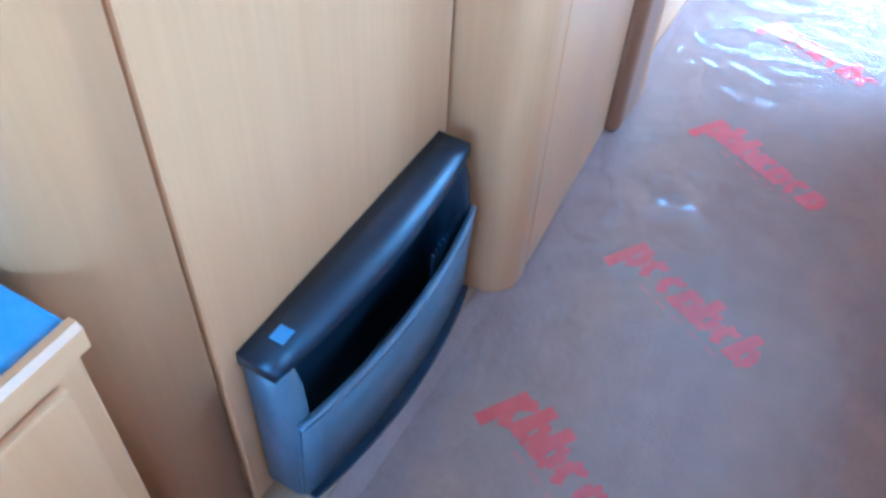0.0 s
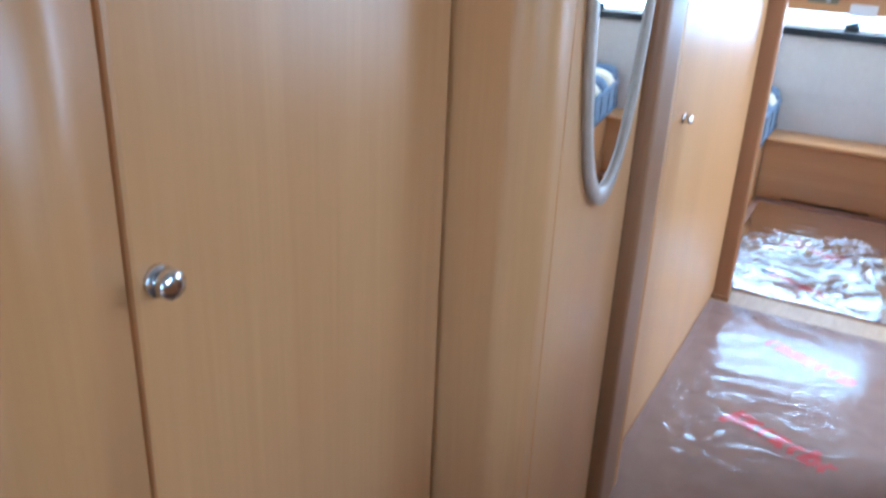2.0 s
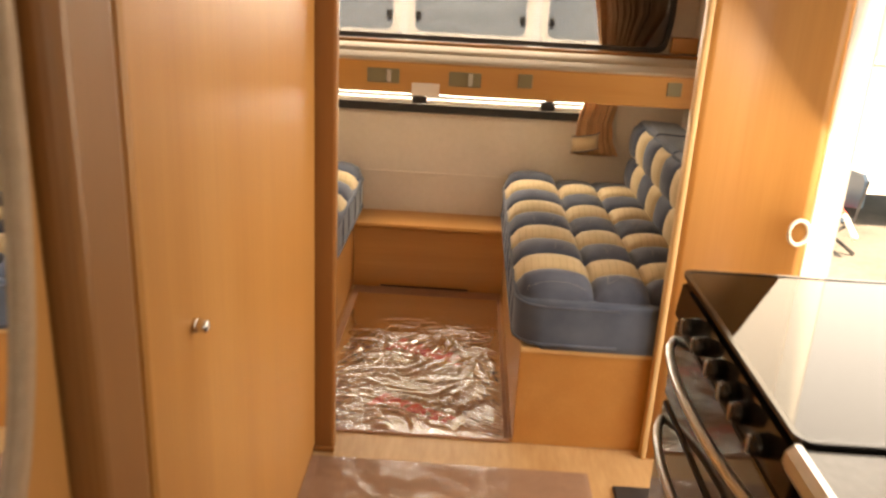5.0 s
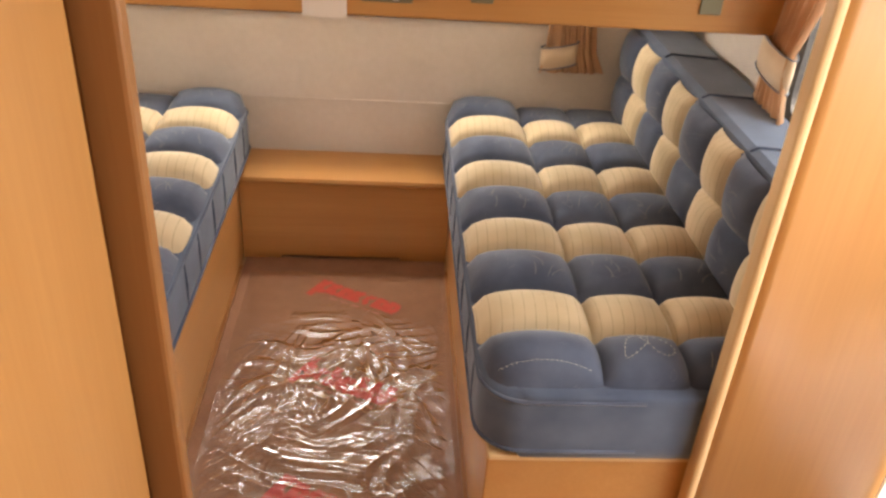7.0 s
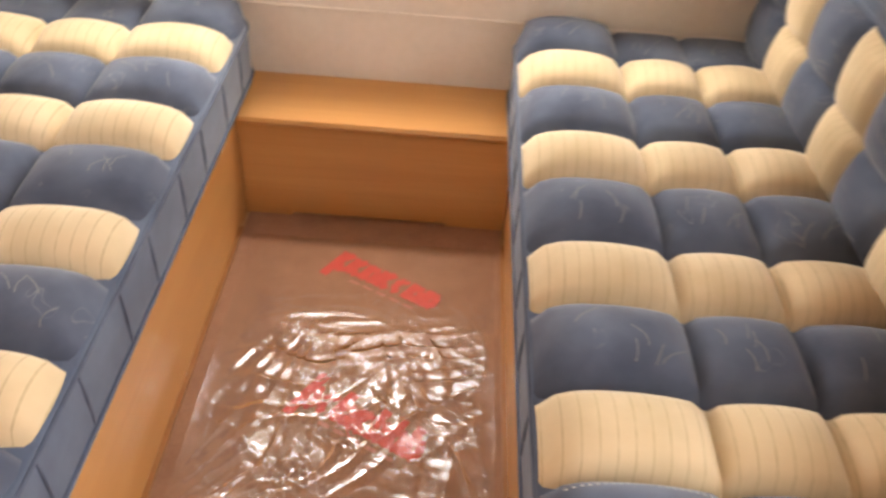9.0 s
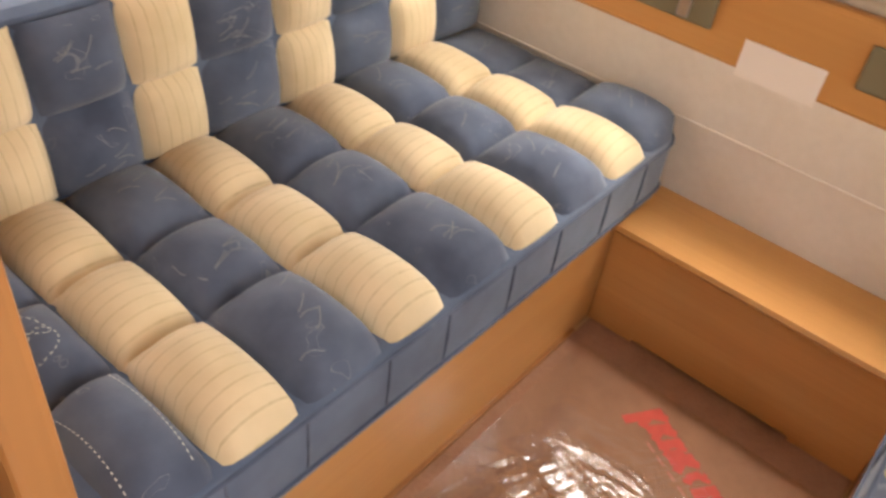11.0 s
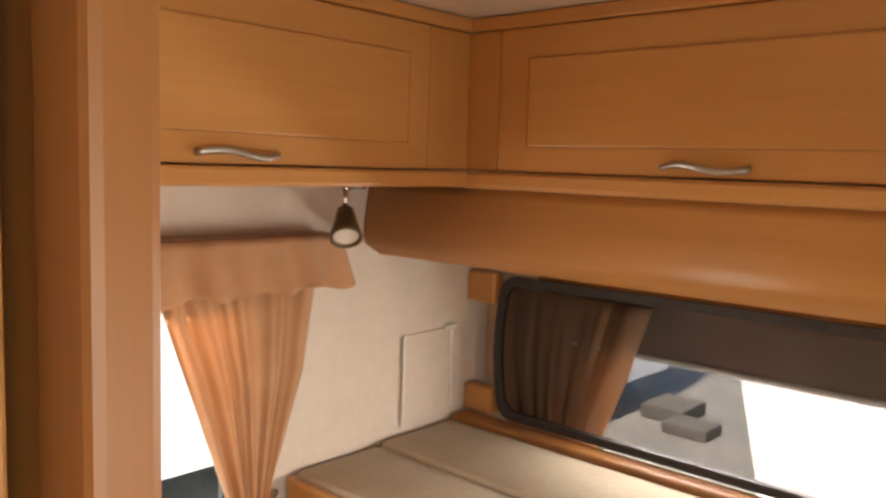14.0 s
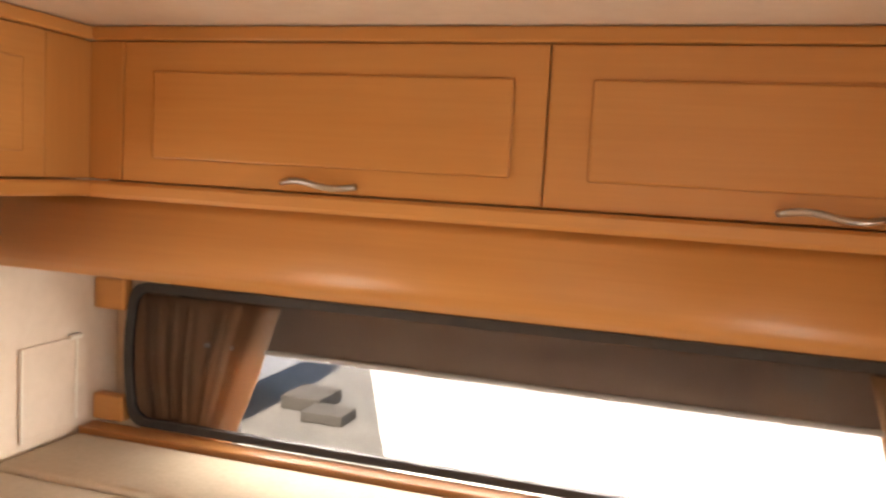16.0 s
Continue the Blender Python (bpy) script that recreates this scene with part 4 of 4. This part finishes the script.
def tieback(parent, axis, plane, facing, u0, u1, z0, z1, off):
    bm = bmesh.new()
    n = 20
    rows = []
    for k in range(n + 1):
        a = 2 * math.pi * k / n
        u = (u0 + u1) / 2 + (u1 - u0) / 2 * math.cos(a)
        d = off + 0.021 * math.sin(a)
        row = []
        for z in (z0, (z0 + z1) / 2, z1):
            zz = z + 0.012 * math.cos(a)
            dd = d + (0.004 * math.sin(a) if z not in (z0, z1) else 0)
            row.append(bm.verts.new((plane + facing * dd, u, zz) if axis == "x" else (u, plane + facing * dd, zz)))
        rows.append(row)
    for a, b in zip(rows, rows[1:]):
        for j in range(2):
            bm.faces.new((a[j], b[j], b[j + 1], a[j + 1]))
    ob = part("tieback", bm, cream_tie, parent, "pale cloth tieback", True)
    for z in (z0, z1):
        line = []
        for k in range(n):
            a = 2 * math.pi * k / n
            d, u = off + 0.0235 * math.sin(a), (u0 + u1) / 2 + ((u1 - u0) / 2 + 0.002) * math.cos(a)
            line.append((plane + facing * d, u, z + 0.012 * math.cos(a)) if axis == "x" else (u, plane + facing * d, z + 0.012 * math.cos(a)))
        part("piping", tube(line, 0.0020, 6, True), grey_piping, ob, "thin grey edge piping", True)
    md = ob.modifiers.new("thickness", "SOLIDIFY")
    md.thickness = 0.003


LT = "peach curtain gathered by a pale tieback"
c = curtain("curtain", "x", XL, 1, [(1.500, 3.905, 4.262, 0.045), (1.30, 3.975, 4.235, 0.042), (1.045, 4.062, 4.158, 0.038), (0.965, 4.064, 4.158, 0.038), (0.79, 4.036, 4.178, 0.045)], curtain_cloth, LT)
tieback(c, "x", XL, 1, 4.054, 4.166, 0.962, 1.046, 0.040)
c = curtain("curtain", "x", XR, -1, [(1.480, 3.905, 4.300, 0.045), (1.20, 3.99, 4.285, 0.042), (0.945, 4.09, 4.245, 0.050), (0.885, 4.09, 4.245, 0.050), (0.787, 4.05, 4.255, 0.050)], curtain_cloth, LT)
tieback(c, "x", XR, -1, 4.080, 4.255, 0.870, 0.950, 0.052)
c = curtain("curtain", "y", YE, -1, [(1.425, -0.30, 0.150, 0.040), (1.25, -0.30, 0.095, 0.038), (1.10, -0.26, 0.035, 0.036), (0.98, -0.16, -0.02, 0.036), (0.72, -0.18, 0.02, 0.040)], curtain_cloth, LT)
tieback(c, "y", YE, -1, -0.17, -0.005, 0.93, 1.00, 0.040)
c = curtain("curtain", "y", YE, -1, [(1.425, 1.44, 1.78, 0.040), (1.25, 1.49, 1.78, 0.038), (1.10, 1.520, 1.70, 0.036), (0.92, 1.490, 1.640, 0.036), (0.78, 1.455, 1.610, 0.036), (0.70, 1.455, 1.620, 0.036), (0.636, 1.440, 1.650, 0.042)], curtain_cloth, LT)
tieback(c, "y", YE, -1, 1.440, 1.555, 0.655, 0.725, 0.044)


def valance(axis, plane, facing, u0, u1, z0, z1, off, tail=0.03):
    """A gathered strip of cloth on a wooden rail over a window."""
    v = thing("valance", (plane, (u0 + u1) / 2, z0) if axis == "x" else ((u0 + u1) / 2, plane, z0), "gathered peach valance on a rail over the window", "valance", "valances")
    bm = bmesh.new()
    n = 110
    rows = []
    for i in range(9):
        s = i / 8
        row = []
        for j in range(n + 1):
            t = j / n
            u = u0 + (u1 - u0 + tail * s) * t
            w = math.sin(2 * math.pi * 9 * t + 2.2 * math.sin(8 * t)) * (0.6 + 0.4 * math.sin(23 * t))
            d = off + (0.003 + 0.010 * s) * w + 0.012 * s
            if i == 0:
                d = off - 0.006
            z = z1 - (z1 - z0) * s - 0.006 * s * math.sin(2 * math.pi * 6.5 * t)
            row.append(bm.verts.new((plane + facing * d, u, z) if axis == "x" else (u, plane + facing * d, z)))
        rows.append(row)
    for a, b in zip(rows, rows[1:]):
        for j in range(n):
            bm.faces.new((a[j], a[j + 1], b[j + 1], b[j]))
    ob = part("ruffle", bm, curtain_cloth, v, "", True)
    md = ob.modifiers.new("thickness", "SOLIDIFY")
    md.thickness = 0.002
    lo, hi = sorted((plane + facing * 0.001, plane + facing * (off - 0.012)))
    if axis == "x":
        part("rail", box(lo, hi, u0, u1, z1 - 0.030, z1 + 0.002, 0.004), wood_dark, v)
    else:
        part("rail", box(u0, u1, lo, hi, z1 - 0.030, z1 + 0.002, 0.004), wood_dark, v)


valance("x", XL, 1, 3.450, 4.290, 1.478, 1.585, 0.085)
valance("x", XR, -1, 3.480, 4.290, 1.478, 1.585, 0.085)
rb = thing("roller_blind", (0.78, YE, 1.30), "brown roller blind half drawn over the end window", "blind")
part("cassette", box(-0.16, 1.72, YE - 0.052, YE - 0.002, 1.43, 1.475, 0.012), wood_dark, rb)
part("sheet", box(-0.14, 1.70, YE - 0.030, YE - 0.028, 1.318, 1.431), blind_cloth, rb)
part("bottom_bar", box(-0.14, 1.70, YE - 0.036, YE - 0.022, 1.304, 1.318, 0.004), white_plastic, rb)

# ---- floor coverings ----
tagged(part("carpet_lounge", box(0.505, 1.168, 3.470, 4.700, 0.0005, 0.006, 0.002), carpet), "brown carpet between the benches", "carpet", kind="structure")
tagged(part("carpet_aisle", box(0.560, 1.392, -0.60, 3.330, 0.0005, 0.006, 0.002), carpet_pale), "brown carpet runner along the aisle", "carpet", kind="structure")


def film(name, x0, x1, y0, y1, z, nx, ny, height, mat, label, calm, folds):
    """A loose plastic sheet with ridged creases; calm(x, y) damps them."""
    bm = bmesh.new()
    g = []
    for i in range(nx + 1):
        row = []
        for j in range(ny + 1):
            x, y = x0 + (x1 - x0) * i / nx, y0 + (y1 - y0) * j / ny
            p = Vector((x, y, 0.7))
            h = 0.0
            for turn, along, across, weight in folds:
                a = turn + 1.1 * noise.noise(p * 2.6 + Vector((turn * 5, 3, 1)))
                dx, dy = x - (x0 + x1) / 2, y - (y0 + y1) / 2
                u, v = dx * math.cos(a) + dy * math.sin(a), dy * math.cos(a) - dx * math.sin(a)
                r = 1 - abs(noise.noise(Vector((u * along, v * across, turn * 7)))) * 3.4
                h += weight * max(r, 0.0) ** 1.4 * (0.35 + 1.5 * max(0.0, noise.noise(p * 7.0 + Vector((turn * 9, 1, 4))) + 0.25))
            k = calm(x, y)
            edge = min(1.0, min(x - x0, x1 - x, y - y0, y1 - y) / 0.03)
            row.append(bm.verts.new((x, y, z + height * h * k * max(edge, 0.15))))
        g.append(row)
    for i in range(nx):
        for j in range(ny):
            bm.faces.new((g[i][j], g[i + 1][j], g[i + 1][j + 1], g[i][j + 1]))
    return tagged(part(name, bm, mat, None, "", True), label, "plastic film")


def bump_at(x, y, cx, cy, rx, ry):
    return math.exp(-((x - cx) / rx) ** 2 - ((y - cy) / ry) ** 2)


f1 = film("floor_film", 0.535, 1.150, 3.480, 4.600, 0.0085, 230, 400, 0.0150, film_creased, "crumpled clear plastic film over the carpet between benches", lambda x, y: min(1.0, 0.015 + max(0.0, 1.45 * bump_at(x, y, 0.88, 3.88, 0.32, 0.46) - 0.28)), ((0.3, 4.0, 17.0, 1.0), (1.5, 5.0, 26.0, 0.8), (2.4, 7.0, 40.0, 0.5)))
f2 = film("floor_film", 0.600, 1.380, -0.50, 3.325, 0.0085, 90, 380, 0.009, film_smooth, "clear protective plastic film taped along the aisle floor", lambda x, y: min(1.8, 0.08 + 0.9 * bump_at(x, y, 0.655, 2.2, 0.05, 0.9) + 0.6 * bump_at(x, y, 1.05, 2.75, 0.22, 0.18) + 1.9 * bump_at(x, y, 0.84, 3.25, 0.24, 0.09) + 0.8 * bump_at(x, y, 0.76, 2.55, 0.14, 0.25) + 1.0 * bump_at(x, y, 0.76, 1.78, 0.14, 0.20)), ((0.4, 4.0, 15.0, 0.9), (1.7, 5.0, 24.0, 0.6)))
f1.visible_shadow = False
f2.visible_shadow = False


def wordmark(cx, cy, length, angle, parent, z):
    """A printed red mark: slanted strokes, no letters."""
    rnd = random.Random(int(cy * 1000))
    ca, sa = math.cos(angle), math.sin(angle)
    bm = bmesh.new()

    def stroke(u0, v0, u1, v1, w):
        lift = 0.0003 * (len(bm.faces) % 6)
        d = Vector((u1 - u0, v1 - v0)).normalized()
        nrm = Vector((-d.y, d.x)) * w
        vs = []
        for u, v in ((u0 + nrm.x, v0 + nrm.y), (u1 + nrm.x, v1 + nrm.y), (u1 - nrm.x, v1 - nrm.y), (u0 - nrm.x, v0 - nrm.y)):
            vs.append(bm.verts.new((cx + u * ca - v * sa, cy + u * sa + v * ca, z + lift)))
        bm.faces.new(vs)
    n = 7
    step = length / n
    for k in range(n):
        u = -length / 2 + step * (k + 0.5)
        h = 0.058 if k else 0.070
        kind = rnd.randrange(4)
        lean = 0.12 * step
        if kind != 2:
            stroke(u - step * 0.28 - lean, -h * (0.9 if k == 0 else 0.5), u - step * 0.28 + lean, h * (0.9 if kind == 0 else 0.5), 0.0115)
        if kind == 3:
            stroke(u - step * 0.2, 0.0, u + step * 0.34, h * 0.5, 0.0100)
            stroke(u - step * 0.2, 0.0, u + step * 0.30, -h * 0.5, 0.0100)
        else:
            turn = 3 if kind == 2 else 0
            for q in range(8 - turn):
                a0, a1 = (0.7 + (q + e) * math.pi / 4 for e in (0, 1))
                stroke(u + step * 0.05 + step * 0.30 * math.cos(a0), h * 0.42 * math.sin(a0), u + step * 0.05 + step * 0.30 * math.cos(a1), h * 0.42 * math.sin(a1), 0.0095)
    part("print", bm, red_print, parent, "red printed mark")
    bm = bmesh.new()
    for k in range(5):
        u = -length * 0.25 + length * 0.13 * k
        stroke(u, -0.046, u + length * 0.09, -0.046, 0.004)
    part("print", bm, red_faint, parent, "faint red printed line")


ANG = math.atan2(-0.146, 0.286)
for x, y in ((0.84, 0.76), (0.85, 1.19), (0.90, 1.608), (0.918, 2.058), (0.937, 2.545), (0.948, 3.045)):
    wordmark(x, y, 0.31, ANG, f2, 0.0066)
for x, y in ((0.885, 4.465), (0.875, 4.045), (0.86, 3.63)):
    wordmark(x, y, 0.29, ANG, f1, 0.0066)

# ---- outside ----


def parked_caravan(name, x0, x1, y0, y1, face, windows, label, nose=0.0, stripe=True):
    """A white touring caravan; windows (u0, u1, z0, z1) lie on the face 'y-' , 'x+' or 'x-'."""
    c = thing(name, ((x0 + x1) / 2, (y0 + y1) / 2, GROUND), label, "caravan", "parked caravans")
    z0, z1 = GROUND + 0.32, GROUND + 2.75
    if face == "y-":
        prof = [(x0 + nose * 0.4, z0), (x1, z0), (x1, z1 - 0.1), (x1 - 0.15, z1), (x0 + nose + 0.2, z1), (x0 + nose, z1 - 0.06), (x0, z0 + 0.9)]
        part("body", prism(prof, "y", y0, y1), white_paint, c)
    else:
        prof = [(y0, z0), (y1 - nose * 0.4, z0), (y1, z0 + 0.9), (y1 - nose, z1 - 0.06), (y1 - nose - 0.2, z1), (y0 + 0.15, z1), (y0, z1 - 0.1)]
        part("body", prism(prof, "x", x0, x1), white_paint, c)
    ax, wallp, s = {"y-": ("y", y0, -1), "x+": ("x", x1, 1), "x-": ("x", x0, -1)}[face]
    for u0, u1, a, b in windows:
        w = part("window", ring_frame(ax, rounded(u0 - 0.05, u1 + 0.05, a - 0.05, b + 0.05, 0.09), rounded(u0, u1, a, b, 0.06), *sorted((wallp + s * 0.001, wallp + s * 0.02))), white_plastic, c)
        part("pane", prism(rounded(u0 + 0.002, u1 - 0.002, a + 0.002, b - 0.002, 0.06), ax, *sorted((wallp + s * 0.002, wallp + s * 0.012))), pane_grey, w)
        for zz in (a + 0.12, b - 0.12):
            for uu in (u0 + 0.03, u1 - 0.03):
                bx = (uu - 0.02, uu + 0.02)
                lo, hi = sorted((wallp + s * 0.0125, wallp + s * 0.03))
                part("latch", box(bx[0], bx[1], lo, hi, zz - 0.03, zz + 0.03, 0.004) if ax == "y" else box(lo, hi, bx[0], bx[1], zz - 0.03, zz + 0.03, 0.004), black_rubber, w)
    lo, hi = sorted((wallp + s * 0.001, wallp + s * 0.006))
    if stripe:
        part("stripe", box(x0 + 0.6, x1 - 0.05, lo, hi, z0 + 0.42, z0 + 0.48) if ax == "y" else box(lo, hi, y0 + 0.05, y1 - 0.6, z0 + 0.42, z0 + 0.48), pane_grey, c)
    cx, cy = (x0 + x1) / 2, (y0 + y1) / 2
    for sx in (-1, 1):
        a = (cx, cy + sx * ((y1 - y0) / 2 - 0.16), GROUND + 0.32) if face == "y-" else (cx + sx * ((x1 - x0) / 2 - 0.16), cy, GROUND + 0.32)
        d = Vector((0, 0.10, 0)) if face == "y-" else Vector((0.10, 0, 0))
        w = part("wheel", cylinder(Vector(a) - d, Vector(a) + d, 0.32, 24), black_rubber, c, "", True)
        part("rim", cylinder(Vector(a) - d * 1.04, Vector(a) + d * 1.04, 0.19, 20), steel, w)
    return c


parked_caravan("parked_caravan", -0.75, 5.2, 7.6, 9.7, "y-", [(0.52, 1.36, 0.92, 1.62), (1.52, 2.10, 0.92, 1.62), (3.0, 4.2, 0.92, 1.62), (-0.25, 0.36, 0.92, 1.62)], "white touring caravan with grey windows parked ahead", 0.5, False)
far = parked_caravan("parked_caravan", -4.6, -2.47, 6.1, 10.35, "x+", [(6.7, 7.7, 0.9, 1.6), (8.5, 9.1, 0.9, 1.6)], "white touring caravan with amber marker lamp parked ahead", 0.15)
part("marker_lamp", box(-2.469, -2.455, 9.98, 10.10, 0.10, 0.17, 0.004), amber, far, "amber marker lamp")
parked_caravan("parked_caravan", -5.4, -3.2, -1.5, 6.0, "x+", [(1.6, 2.7, 0.9, 1.6), (-0.5, 0.6, 0.9, 1.6)], "white touring caravan parked alongside", 0.08, False)
parked_caravan("parked_caravan", 5.6, 7.8, -1.0, 6.0, "x-", [(4.6, 5.5, 0.8, 1.5), (1.0, 2.0, 0.8, 1.5)], "white touring caravan parked beyond the entrance", 0.5)

stand = thing("folding_chair", (3.8, 7.2, GROUND), "low dark blue folding chair with red and white tube", "chair")
part("backrest", prism([(6.98, GROUND + 0.36), (7.50, GROUND + 0.24), (7.52, GROUND + 0.56), (7.03, GROUND + 0.60), (6.97, GROUND + 0.56)], "x", 3.80, 3.83), navy_plastic, stand)
part("seat", box(3.50, 3.80, 6.99, 7.50, GROUND + 0.24, GROUND + 0.27, 0.012), navy_plastic, stand)
for y in (6.98, 7.51):
    part("leg", tube([(3.83, y, GROUND + 0.56), (3.79, y, GROUND + 0.26), (3.46, y, GROUND + 0.013)], 0.013, 8), black_rubber, stand)
    part("leg", tube([(3.50, y, GROUND + 0.26), (3.84, y, GROUND + 0.013)], 0.013, 8), black_rubber, stand)
part("tube", cylinder((3.775, 7.34, GROUND + 0.32), (3.755, 7.06, GROUND + 0.275), 0.026, 14), red_print, stand, "red tube", True)
part("tube", cylinder((3.755, 7.06, GROUND + 0.275), (3.735, 6.80, GROUND + 0.19), 0.024, 14), white_plastic, stand, "white tube", True)

# loose blocks in the yard ahead
stones = [(-2.20, 9.90, 0.20, 0.24, 0.13), (-1.86, 9.55, 0.20, 0.16, 0.10)]
for x, y, w, d, hgt in stones:
    tagged(part("concrete_block", box(x - w, x + w, y - d, y + d, GROUND, GROUND + hgt, 0.015), concrete), "grey concrete block lying in the gravel yard", "block", "concrete blocks")
